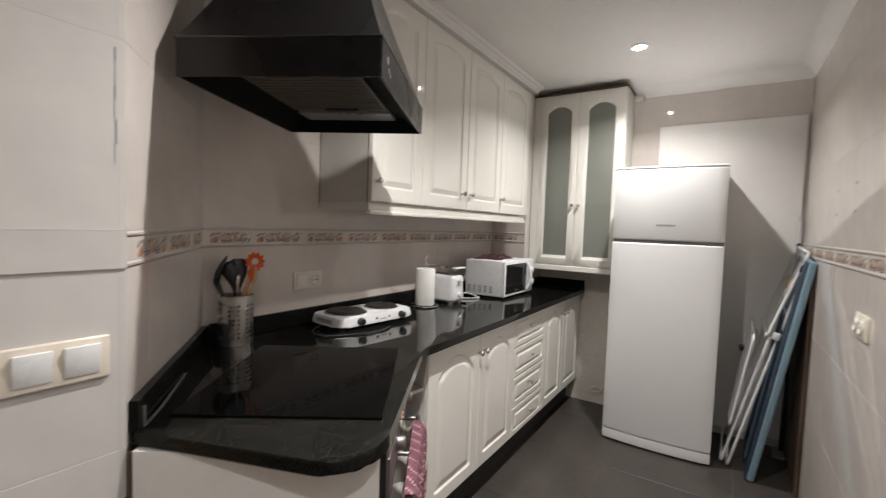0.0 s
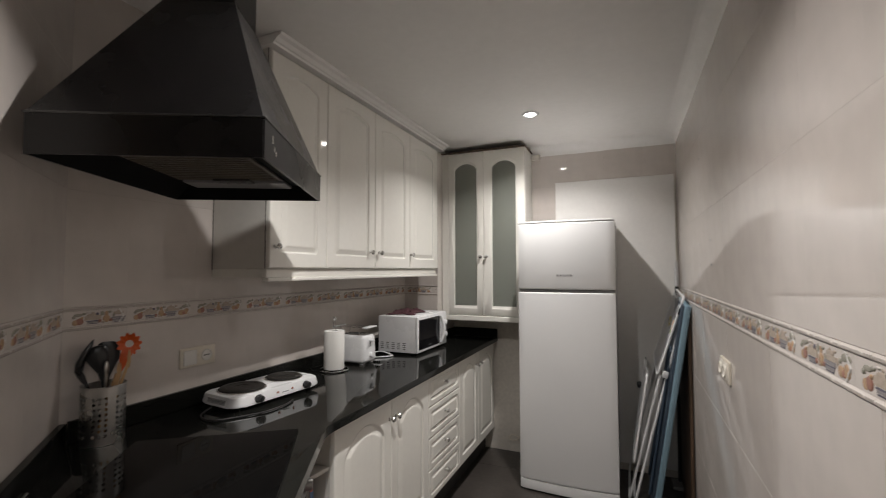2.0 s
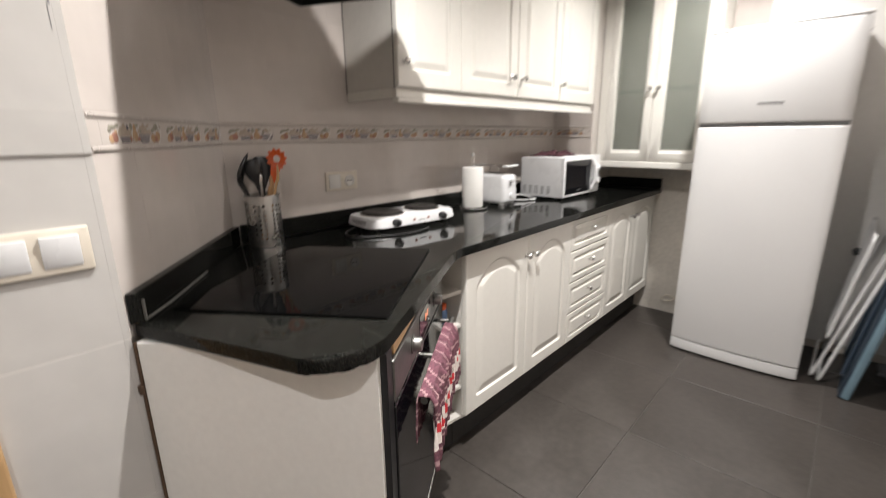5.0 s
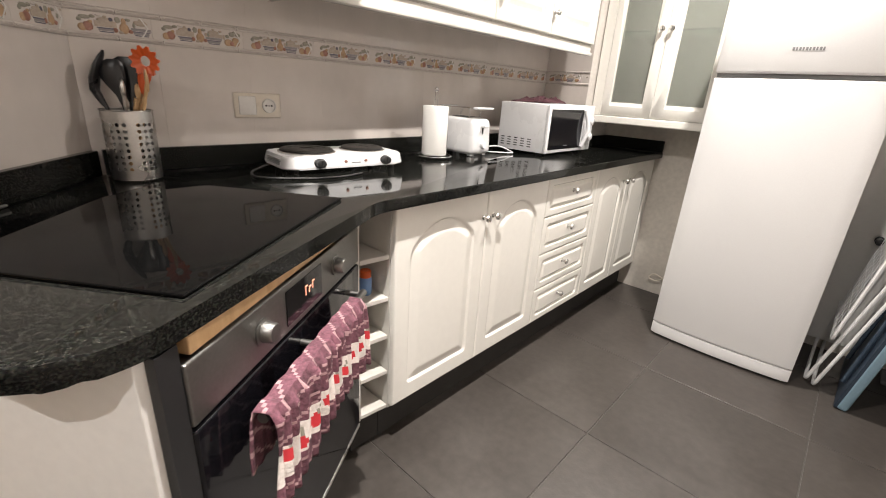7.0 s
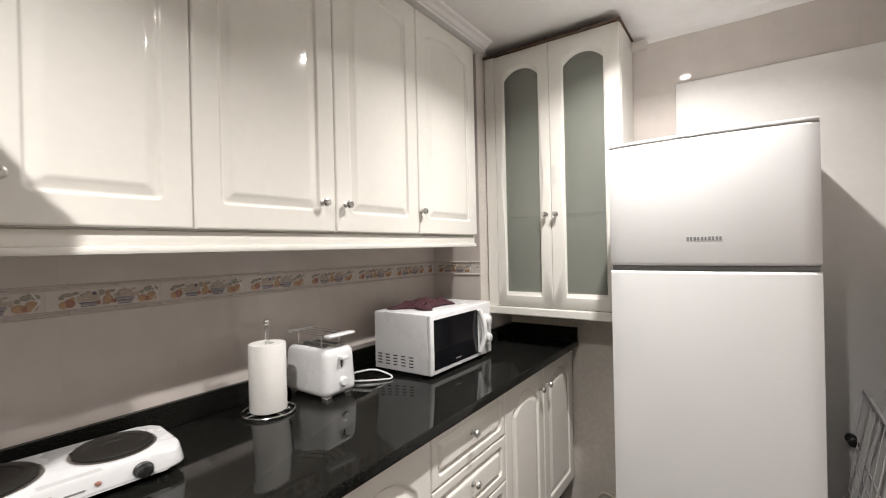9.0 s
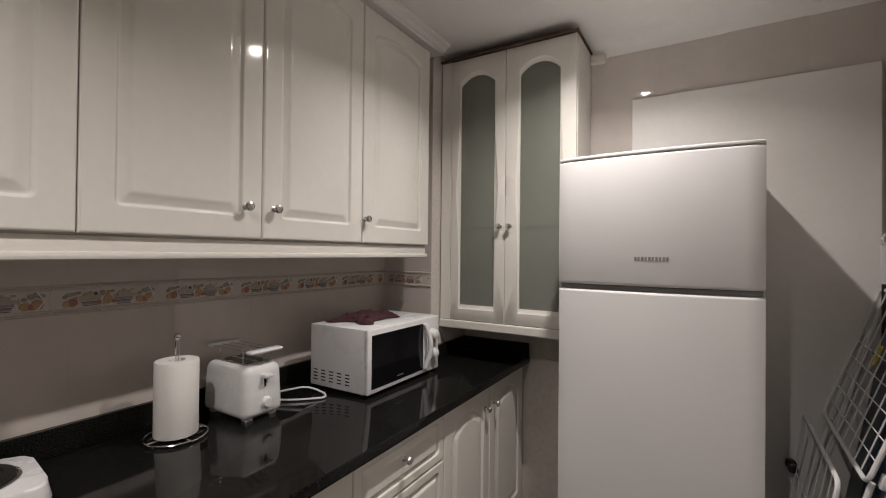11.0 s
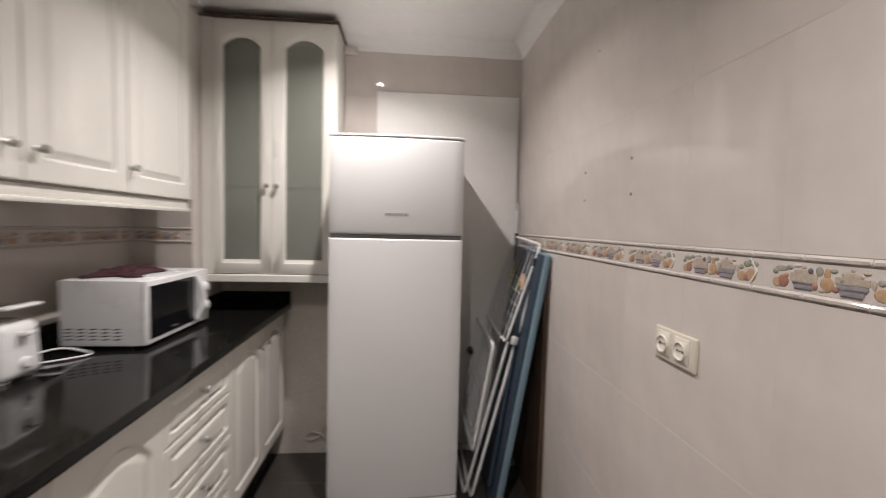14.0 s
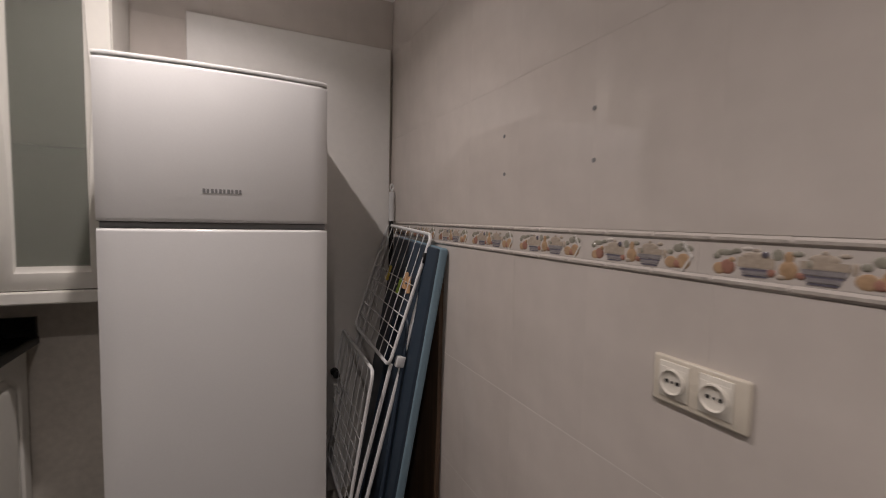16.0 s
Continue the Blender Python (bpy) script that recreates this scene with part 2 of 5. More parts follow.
def box(bm, x0, x1, y0, y1, z0, z1, bev=0.0, seg=2, m=None):
    r = bmesh.ops.create_cube(bm, size=1.0)
    vs = r["verts"]
    for v in vs:
        v.co = Vector(((x0 + x1) / 2 + v.co.x * (x1 - x0), (y0 + y1) / 2 + v.co.y * (y1 - y0), (z0 + z1) / 2 + v.co.z * (z1 - z0)))
    if bev:
        es = {e for v in vs for e in v.link_edges}
        g = bmesh.ops.bevel(bm, geom=list(es), offset=bev, segments=seg, profile=0.5, affect="EDGES")
        vs = list({v for f in g["faces"] for v in f.verts} | {v for v in vs if v.is_valid})
    if m is not None:
        bmesh.ops.transform(bm, matrix=m, verts=[v for v in vs if v.is_valid])
    return vs


def boxed(*a, **k):
    bm = bmesh.new()
    box(bm, *a, **k)
    return bm


def tube(bm, pts, r, seg=8, closed=False):
    pts = [Vector(p) for p in pts]
    n = len(pts)
    rings = []
    ref = None
    for i, p in enumerate(pts):
        a = pts[(i - 1) % n] if closed or i > 0 else p
        c = pts[(i + 1) % n] if closed or i < n - 1 else p
        d = (c - a).normalized()
        if ref is None:
            ref = d.orthogonal().normalized()
        ref = (ref - d * ref.dot(d)).normalized()
        s = d.cross(ref)
        rings.append([bm.verts.new(p + r * (math.cos(2 * math.pi * k / seg) * ref + math.sin(2 * math.pi * k / seg) * s)) for k in range(seg)])
    for i in range(n if closed else n - 1):
        a, c = rings[i], rings[(i + 1) % n]
        for k in range(seg):
            bm.faces.new((a[k], a[(k + 1) % seg], c[(k + 1) % seg], c[k]))
    if not closed:
        bm.faces.new(rings[0])
        bm.faces.new(rings[-1])


def rounded(pts, r, seg=5, closed=True):
    """The polyline with its corners rounded."""
    pts = [Vector(p) for p in pts]
    out = []
    n = len(pts)
    for i, p in enumerate(pts):
        if not closed and i in (0, n - 1):
            out.append(p)
            continue
        a, c = pts[i - 1], pts[(i + 1) % n]
        da, dc = (a - p), (c - p)
        ra = min(r, da.length / 2.01, dc.length / 2.01)
        s, e = p + da.normalized() * ra, p + dc.normalized() * ra
        for k in range(seg + 1):
            t = k / seg
            out.append(s * (1 - t) ** 2 + p * 2 * t * (1 - t) + e * t * t)
    return out


def lathe(bm, profile, seg=24, m=None):
    """profile: (r, z) pairs turned about z."""
    rings = []
    made = []
    for r, z in profile:
        ring = [bm.verts.new((r * math.cos(2 * math.pi * k / seg), r * math.sin(2 * math.pi * k / seg), z)) for k in range(seg)]
        rings.append(ring)
        made += ring
    for a, c in zip(rings, rings[1:]):
        for k in range(seg):
            bm.faces.new((a[k], a[(k + 1) % seg], c[(k + 1) % seg], c[k]))
    for ring in (rings[0], rings[-1]):
        bm.faces.new(ring)
    if m is not None:
        bmesh.ops.transform(bm, matrix=m, verts=made)
    return made


def prism(bm, poly, z0, z1, bev=0.0, seg=3):
    lo = [bm.verts.new((x, y, z0)) for x, y in poly]
    hi = [bm.verts.new((x, y, z1)) for x, y in poly]
    n = len(poly)
    f1, f2 = bm.faces.new(lo), bm.faces.new(hi)
    for i in range(n):
        bm.faces.new((lo[i], lo[(i + 1) % n], hi[(i + 1) % n], hi[i]))
    if bev:
        bmesh.ops.bevel(bm, geom=list(f1.edges) + list(f2.edges), offset=bev, segments=seg, profile=0.5, affect="EDGES")


def blob(bm, c, sx, sy, sz, seg=8):
    r = bmesh.ops.create_uvsphere(bm, u_segments=seg, v_segments=max(4, seg // 2 + 1), radius=1)
    for v in r["verts"]:
        v.co = Vector((c[0] + v.co.x * sx, c[1] + v.co.y * sy, c[2] + v.co.z * sz))
    return r["verts"]


FACE_X = pose(0, 0, 0, 0, 0, 90)     # local +x runs along world +y, local -y faces world +x

# ---------------------------------------------------------------- structure
XL, XR, YB, YS = -1.60, 0.35, 3.40, -2.0
COR_IN, COR_OUT = Vector((-1.60, 0.79, 0)), Vector((-1.05, 0.345, 0))   # the slanted corner wall
XS = -1.05
TOP = 2.45


def structure(ob, label, category):
    return tagged(ob, label, category, kind="structure")


def slab(name, bm, material, label, category):
    return structure(part(name, bm, material), label, category)


bm = boxed(-1.9, XR + 0.2, YS - 0.2, YB + 0.2, -0.1, -0.004)
floor = slab("floor", bm, M_FGROUT, "dark grey tiled kitchen floor with pale scuffs", "floor")
BACK = 0.003   # the grout bed lies this far behind the glaze
walls = {}
walls["wall_west"] = slab("wall_west", boxed(XL - 0.15, XL - BACK, 0.70, YB + 0.15, -0.05, TOP), M_GROUT, "cream glazed tile wall with a fruit border, behind the worktop", "wall")
walls["wall_east"] = slab("wall_east", boxed(XR + BACK, XR + 0.15, YS - 0.1, YB + 0.15, -0.05, TOP), M_GROUT, "long cream glazed tile wall with a fruit border", "wall")
walls["wall_north"] = slab("wall_north", boxed(XL - 0.0, XR, YB + BACK, YB + 0.15, -0.05, TOP), M_ROUGHWALL, "end wall of cream tile and bare plaster behind the fridge", "wall")
walls["wall_south"] = slab("wall_south", boxed(XS - 0.1, XR + 0.1, YS - 0.15, YS, -0.05, TOP), M_PLASTER, "plain painted wall closing the passage", "wall")
bm = bmesh.new()
nrm = Vector((COR_IN.y - COR_OUT.y, COR_OUT.x - COR_IN.x, 0)).normalized()
o1, o2 = COR_OUT - nrm * BACK, COR_IN - nrm * BACK
prism(bm, [(o1.x, o1.y), (o2.x, o2.y), (o2.x - 0.15, o2.y), (o2.x - 0.15, o1.y - 0.1), (o1.x, o1.y - 0.1)], -0.05, TOP)
walls["wall_slant"] = slab("wall_slant", bm, M_GROUT, "slanted cream tile corner wall behind the hob", "wall")
walls["wall_entry"] = slab("wall_entry", boxed(XS - 0.15, XS - BACK, YS - 0.1, COR_OUT.y - 0.004, -0.05, TOP), M_GROUT, "cream tile wall with the light switches", "wall")
walls["column"] = slab("column", boxed(XL, -1.318, 3.06 + BACK, YB, -0.05, TOP), M_GROUT, "cream tile corner column beside the glass cabinet", "column")

# ceiling with a soft cove along the east and north walls, and its holes for the lamps
bm = bmesh.new()
box(bm, -1.9, XR + 0.2, YS - 0.2, YB + 0.2, CEIL, CEIL + 0.1)
COVE = 0.085
for along in (0, 1):
    pr = []
    for k in range(9):
        a = math.pi / 2 * k / 8
        pr.append((COVE * (1 - math.sin(a)), COVE * (1 - math.cos(a))))
    a_ = []
    for end in (0, 1):
        ring = []
        for h, d in pr + [(0, 0)]:
            if along == 0:
                ring.append(bm.verts.new((XR + 0.001 - h, (YS - 0.05, YB + 0.01)[end], CEIL + 0.001 - d)))
            else:
                ring.append(bm.verts.new(((-0.66, XR)[end], YB + 0.001 - h, CEIL + 0.001 - d)))
        a_.append(ring)
    for i in range(len(a_[0])):
        j = (i + 1) % len(a_[0])
        bm.faces.new((a_[0][i], a_[0][j], a_[1][j], a_[1][i]))
ceiling = slab("ceiling", bm, M_PLASTER, "white painted plaster ceiling with soft coved edges", "ceiling")

# plaster moulding above the wall cabinets
bm = bmesh.new()
prof = [(0, 0), (0.026, 0.0), (0.028, 0.009), (0.036, 0.012), (0.048, 0.024), (0.064, 0.030), (0.068, 0.041), (0, 0.041)]
rings = [[bm.verts.new((-1.29 + dx, y, 2.328 + dz)) for dx, dz in prof] for y in (1.30, 3.06)]
for i in range(len(prof)):
    bm.faces.new((rings[0][i], rings[0][(i + 1) % len(prof)], rings[1][(i + 1) % len(prof)], rings[1][i]))
for r_ in rings:
    bm.faces.new(r_)
box(bm, XL + 0.001, -1.2905, 1.30, 3.055, 2.329, CEIL - 0.001)
structure(part("trim", bm, M_PLASTER), "white plaster cornice above the wall cabinets", "cornice")

# white board on the end wall, ragged plaster lump at its upper corner
bm = boxed(-0.474, 0.337, YB - 0.010, YB + 0.001, 0.05, 2.080, 0.002)
structure(part("wall_panel", bm, M_PANEL), "smooth white board fixed over the end wall", "wall panel")
bm = boxed(-0.655, -0.585, YB - 0.035, YB, 2.268, 2.310, 0.008)
structure(part("trim", bm, M_ROUGHWALL), "broken lump of plaster under the ceiling", "plaster")

# door in the entry wall
door = structure(new("door_1"), "light wooden door in its casing, shut", "door")
part("casing", boxed(XS - 0.02, XS + 0.016, 0.06, 0.128, 0.0, 2.08, 0.004), M_WOODT, door)
part("casing", boxed(XS - 0.02, XS + 0.016, -0.84, -0.772, 0.0, 2.08, 0.004), M_WOODT, door)
part("casing", boxed(XS - 0.02, XS + 0.0165, -0.772, 0.06, 2.012, 2.08, 0.004), M_WOODT, door)
part("leaf", boxed(XS - 0.03, XS + 0.004, -0.77, 0.058, 0.008, 2.01, 0.003), M_WOODT, door)

# ---------------------------------------------------------------- recessed lamps
spot = root("downlight", pose(*LAMPS[0], CEIL), "small round recessed ceiling spotlight, switched on", "ceiling light", "ceiling spotlights")
bm = bmesh.new()
rings = [[bm.verts.new((r * math.cos(2 * math.pi * k / 32), r * math.sin(2 * math.pi * k / 32), z)) for k in range(32)] for r, z in ((0.027, -0.002), (0.030, -0.006), (0.046, -0.009), (0.053, -0.0005))]
for a, c in zip(rings, rings[1:]):
    for k in range(32):
        bm.faces.new((a[k], a[(k + 1) % 32], c[(k + 1) % 32], c[k]))
part("trim_ring", bm, M_WHITEP, spot, "", True)
bm = bmesh.new()
lathe(bm, [(0.026, -0.0005), (0.025, -0.006), (0.020, -0.011), (0.008, -0.0145)], 32)
part("bulb", bm, M_BULB, spot, "lit round bulb face", True)
# the last copy is the added fitting of the unseen fill lamp
for xy in LAMPS[1:]:
    copy_thing(spot, pose(*xy, CEIL))

# ---------------------------------------------------------------- worktop and base units
CT, CB = 0.875, 0.843


def arc_corner(a, p, c, r, n=6):
    return [(q.x, q.y) for q in rounded([Vector((*a, 0)), Vector((*p, 0)), Vector((*c, 0))], r, n, closed=False)[1:-1]]


PA, PB, PC, PD = (-1.055, 0.357), (-0.585, 0.49), (-0.941, 1.245), (-0.941, YB - 0.002)
poly = [PA] + arc_corner(PA, (-0.618, 0.527), (-0.600, 0.640), 0.085) + arc_corner((-0.612, 0.54), (-0.600, 0.642), PC, 0.05) + arc_corner((-0.60, 0.65), PC, PD, 0.05)
poly += [PD, (-1.316, YB - 0.002), (-1.316, 3.058), (XL + 0.002, 3.058), (XL + 0.002, 0.795)]
bm = bmesh.new()
prism(bm, poly, CB, CT, 0.007, 3)
worktop = tagged(part("worktop", bm, M_GRAN, None, "", True), "polished black granite worktop with a slanted hob corner", "worktop")
splash = root("upstand", pose(0, 0, 0), "low black granite upstand along the wall behind the worktop", "upstand")
S0, S1, TH = CT + 0.0005, 0.943, 0.02
part("strip", boxed(XL + 0.002, XL + TH, 0.81, 3.056, S0, S1, 0.002), M_GRAN, splash)
part("strip", boxed(XL + TH + 0.001, -1.318, 3.056 - TH, 3.056, S0, S1, 0.002), M_GRAN, splash)
part("strip", boxed(-1.314, -0.943, YB - 0.004 - TH, YB - 0.004, S0, S1, 0.002), M_GRAN, splash)
part("strip", boxed(-1.314, -1.294, 3.06, YB - 0.026, S0, S1, 0.002), M_GRAN, splash)
dv = (COR_IN - COR_OUT).normalized()
L = (COR_IN - COR_OUT).length
part("strip", boxed(0.004, L - 0.012, -TH - 0.002, -0.002, S0, S1, 0.002, m=Matrix.Translation(COR_OUT) @ Matrix.Rotation(math.atan2(dv.y, dv.x), 4, "Z")), M_GRAN, splash)
# bead of pale sealant at the open end of the slanted upstand
bm = bmesh.new()
e0 = COR_OUT + nrm * 0.026 + dv * 0.02
tube(bm, [e0 + Vector((0, 0, CT + 0.05)), e0 + Vector((0, 0, CT + 0.006)), e0 + dv * 0.10 + nrm * 0.004 + Vector((0, 0, CT + 0.004)), e0 + dv * 0.34 + Vector((0, 0, CT + 0.004))], 0.0035, 6)
tagged(part("sealant_bead", bm, M_SEAL, None, "", True), "smeared grey bead of silicone sealant on the granite", "sealant")

# hob glass set on the slanted corner
hob_m = Matrix.Translation((-1.070, 0.434, CT)) @ pose(0, 0, 0, 0, 0, 35.5)
tagged(part("hob", boxed(0, 0.487, 0, 0.572, 0.0005, 0.006, 0.002, m=hob_m), M_HOB), "black ceramic glass hob set in the granite worktop", "hob")


def inset_shape(x, z, w, h, m, arch):
    """Distance to the edge of a panel m inside the door; negative inside. arch: rise of its curved head."""
    px, pz = abs(x - w / 2) - (w / 2 - m), None
    half = max(w / 2 - m, 0.01)
    head = h - m - (arch * (min(1, abs(x - w / 2) / half)) ** 2 if arch else 0)
    pz = max(m - z, (z - head) * (0.9 if arch else 1))
    r = 0.018
    qx, qz = px + r, pz + r
    return min(max(qx, qz), 0) + math.hypot(max(qx, 0), max(qz, 0)) - r


def lacquer_door(name, w, h, parent, m, arch=0.0, margin=0.055, rise=0.030, step=0.005, depth=0.0075, label="", thick=0.02):
    """A moulded door with a raised field: front towards local -y, its lower left corner at the origin of m."""
    bm = bmesh.new()
    g = 0.0015

    def lines(size):
        n = max(6, round((size - 2 * g - 0.014) / step))
        edge = [g + 0.0062 * (1 - math.cos(math.pi / 2 * q / 6)) for q in range(7)]
        fine = [margin + 0.0015 * q for q in range(7)] + [margin + 0.009 + rise]
        fine += [size - q for q in fine]
        even = [g + 0.009 + (size - 2 * g - 0.018) * k / n for k in range(n + 1)]
        return edge + sorted(fine + [q for q in even if min(abs(q - r) for r in fine) > 0.0014]) + [size - q for q in reversed(edge)]
    xs_, zs_ = lines(w), lines(h)
    nx, nz = len(xs_) - 1, len(zs_) - 1
    grid = []
    for z in zs_:
        row = []
        for x in xs_:
            d = inset_shape(x, z, w, h, margin, arch)
            y = 0.0
            if d < 0:
                k = -d
                if k < 0.009:
                    y = depth * (0.5 - 0.5 * math.cos(math.pi * k / 0.009))
                elif k < 0.009 + rise:
                    y = depth * (1 - (k - 0.009) / rise)
                else:
                    y = -0.0008
            e = min(x - g, w - g - x, z - g, h - g - z)
            y += 0.0062 - math.sqrt(max(0.0, 0.0062 ** 2 - max(0.0, 0.0062 - e) ** 2))
            row.append(bm.verts.new((x, y, z)))
        grid.append(row)
    for j in range(nz):
        for i in range(nx):
            bm.faces.new((grid[j][i], grid[j][i + 1], grid[j + 1][i + 1], grid[j + 1][i]))
    rim = grid[0] + [r[-1] for r in grid[1:]] + grid[-1][-2::-1] + [r[0] for r in grid[-2:0:-1]]
    back = [bm.verts.new((v.co.x, thick, v.co.z)) for v in rim]
    for i in range(len(rim)):
        bm.faces.new((rim[i], rim[(i + 1) % len(rim)], back[(i + 1) % len(rim)], back[i]))
    bm.faces.new(back)
    bmesh.ops.transform(bm, matrix=m, verts=bm.verts)
    return part(name, bm, M_LACQ, parent, label, True)


def knob(parent, m):
    """A turned metal knob that stands out along local -y."""
    bm = bmesh.new()
    lathe(bm, [(0.009, 0), (0.009, 0.002), (0.005, 0.004), (0.0045, 0.011), (0.008, 0.015), (0.0125, 0.019), (0.0135, 0.023), (0.011, 0.028), (0.005, 0.0305)], 16, m @ pose(0, 0, 0, 90))
    return part("knob", bm, M_NICKEL, parent, "brushed metal knob", True)


XF = -0.972           # face of the base doors
Z0, Z1 = 0.165, 0.838  # doors from and to
at_x = lambda y, z, x=XF: pose(x, y, z, 0, 0, 90)


def base_unit(y0, y1, label):
    u = root("base_cabinet", pose(0, 0, 0), label, "cabinet", "base cabinets")
    t = 0.016
    bm = bmesh.new()
    box(bm, -1.575, XF - 0.0215, y0, y0 + t, 0.15, CB - 0.001)
    box(bm, -1.575, XF - 0.0215, y1 - t, y1, 0.15, CB - 0.001)
    box(bm, -1.575, XF - 0.0215, y0 + t, y1 - t, 0.15, 0.15 + t)
    box(bm, -1.575, -1.56, y0 + t, y1 - t, 0.15 + t, CB - 0.001)
    box(bm, -1.02, XF - 0.0215, y0 + t, y1 - t, CB - 0.03, CB - 0.001)
    part("body", bm, M_CARC, u)
    part("plinth", boxed(-1.06, -1.045, y0, y1, 0.0, 0.149), M_DARKGAP, u, "black recessed plinth")
    return u


YD = (1.335, 1.785, 2.155, 2.615, 3.0, 3.385)
u1 = base_unit(YD[0], YD[2], "ivory lacquered base cabinet with two arched doors, under the worktop")
for i, (a, c, ky) in enumerate(((YD[0], YD[1] - 0.03, YD[1] - 0.050), (YD[1] - 0.03, YD[2], YD[1] + 0.004))):
    d = lacquer_door("door", c - a, Z1 - Z0, u1, at_x(a, Z0), 0.085, 0.06)
    knob(d, at_x(ky, 0.745))
u2 = base_unit(YD[2], YD[3], "ivory lacquered drawer unit with four ribbed drawers, under the worktop")
hh = (Z1 - Z0) / 4
for i in range(4):
    d = lacquer_door("drawer", YD[3] - YD[2], hh, u2, at_x(YD[2], Z0 + i * hh), 0, 0.030, 0.014, 0.004, 0.010)
    knob(d, at_x((YD[2] + YD[3]) / 2 - 0.01, Z0 + i * hh + hh / 2 + 0.012))
u3 = base_unit(YD[3], YD[5], "ivory lacquered base cabinet with two narrow arched doors")
for a, c, ky in ((YD[3], YD[4] - 0.01, YD[4] - 0.055), (YD[4] - 0.01, YD[5], YD[4] + 0.03)):
    d = lacquer_door("door", c - a, Z1 - Z0, u3, at_x(a, Z0), 0.075, 0.055)
    knob(d, at_x(ky, 0.745))

# wall cabinets
XW, W0, W1 = -1.28, 1.42, 2.326
YW = (1.315, 1.672, 2.10, 2.525, 2.975)


def wall_unit(y0, y1, doors, label):
    u = root("wall_cabinet", pose(0, 0, 0), label, "cabinet", "wall cabinets")
    bm = bmesh.new()
    box(bm, XL + 0.001, XW - 0.0215, y0 + 0.0005, y1 - 0.0005, W0, W1, 0.001, 1)
    part("body", bm, M_CARC, u)
    # solid dark strips stand in for the shade in the two gaps
    part("edge_strip", boxed(XL + 0.0012, XL + 0.0042, y0 - 0.001, y0 + 0.004, W0 - 0.002, W1 - 0.002), M_DARKGAP, u, "dark strip drawn for the shade in the wall joint")
    part("door_gap_shade", boxed(XW - 0.0245, XW - 0.0218, y0 - 0.0002, y0 + 0.004, W0 + 0.001, W1 - 0.002), M_DARKGAP, u, "dark strip drawn for the shade behind the door")
    for a, c, ky in doors:
        d = lacquer_door("door", c - a, W1 - W0 - 0.012, u, at_x(a, W0 + 0.002, XW), 0.03, 0.062, 0.024)
        knob(d, at_x(ky, 1.512, XW))
    return u


wall_unit(YW[0], YW[2], ((YW[0], YW[1], 1.345), (YW[1], YW[2], 2.045)), "glossy ivory wall cabinet with raised panel doors, under the cornice")
wall_unit(YW[2], YW[4], ((YW[2], YW[3], 2.138), (YW[3], YW[4], 2.535)), "glossy ivory wall cabinet with raised panel doors, beside the column")
bm = bmesh.new()
box(bm, -1.318, -1.296, 1.317, 2.975, 1.385, 1.4195, 0.004)
box(bm, -1.322, -1.285, 1.3165, 2.9755, 1.368, 1.386, 0.006)
box(bm, XL + 0.001, -1.318, 1.3175, 1.333, 1.385, 1.4195)
tagged(part("light_rail", bm, M_LACQ, None, "", True), "moulded ivory rail under the wall cabinets", "cabinet rail")

# ---------------------------------------------------------------- glass-door cabinet on the end wall
YG = 3.137
g = root("display_cabinet", pose(0, 0, 0), "ivory wall cabinet with two arched frosted glass doors", "cabinet")
GX0, GX1, GZ0, GZ1 = -1.312, -0.655, 1.068, 2.322
t = 0.016
bm = bmesh.new()
box(bm, GX0, GX0 + t, YG + 0.022, YB - 0.001, GZ0, GZ1)
box(bm, GX1 - t, GX1, YG + 0.022, YB - 0.001, GZ0, GZ1)
box(bm, GX0 + t, GX1 - t, YG + 0.022, YB - 0.001, GZ0, GZ0 + t)
box(bm, GX0 + t, GX1 - t, YG + 0.022, YB - 0.001, GZ1 - t, GZ1)
box(bm, GX0 + t, GX1 - t, YB - 0.008, YB - 0.001, GZ0 + t, GZ1 - t)
part("body", bm, M_CARC, g)
part("filler", boxed(GX0, -1.258, YG, YG + 0.0215, GZ0, GZ1, 0.002), M_LACQ, g)
part("bottom_rail", boxed(GX0 - 0.002, GX1 + 0.004, YG - 0.008, YB - 0.002, 1.026, GZ0 - 0.001, 0.006), M_LACQ, g)
part("top_board", boxed(GX0 - 0.004, GX1 + 0.008, YG - 0.012, YB - 0.002, GZ1 + 0.0005, GZ1 + 0.009, 0.002), M_WOODD, g, "dark top board")
part("glass_shelf", boxed(GX0 + t, GX1 - t, YG + 0.04, YB - 0.01, 1.507, 1.513), M_GLASSE, g, "clear glass shelf with a green edge")


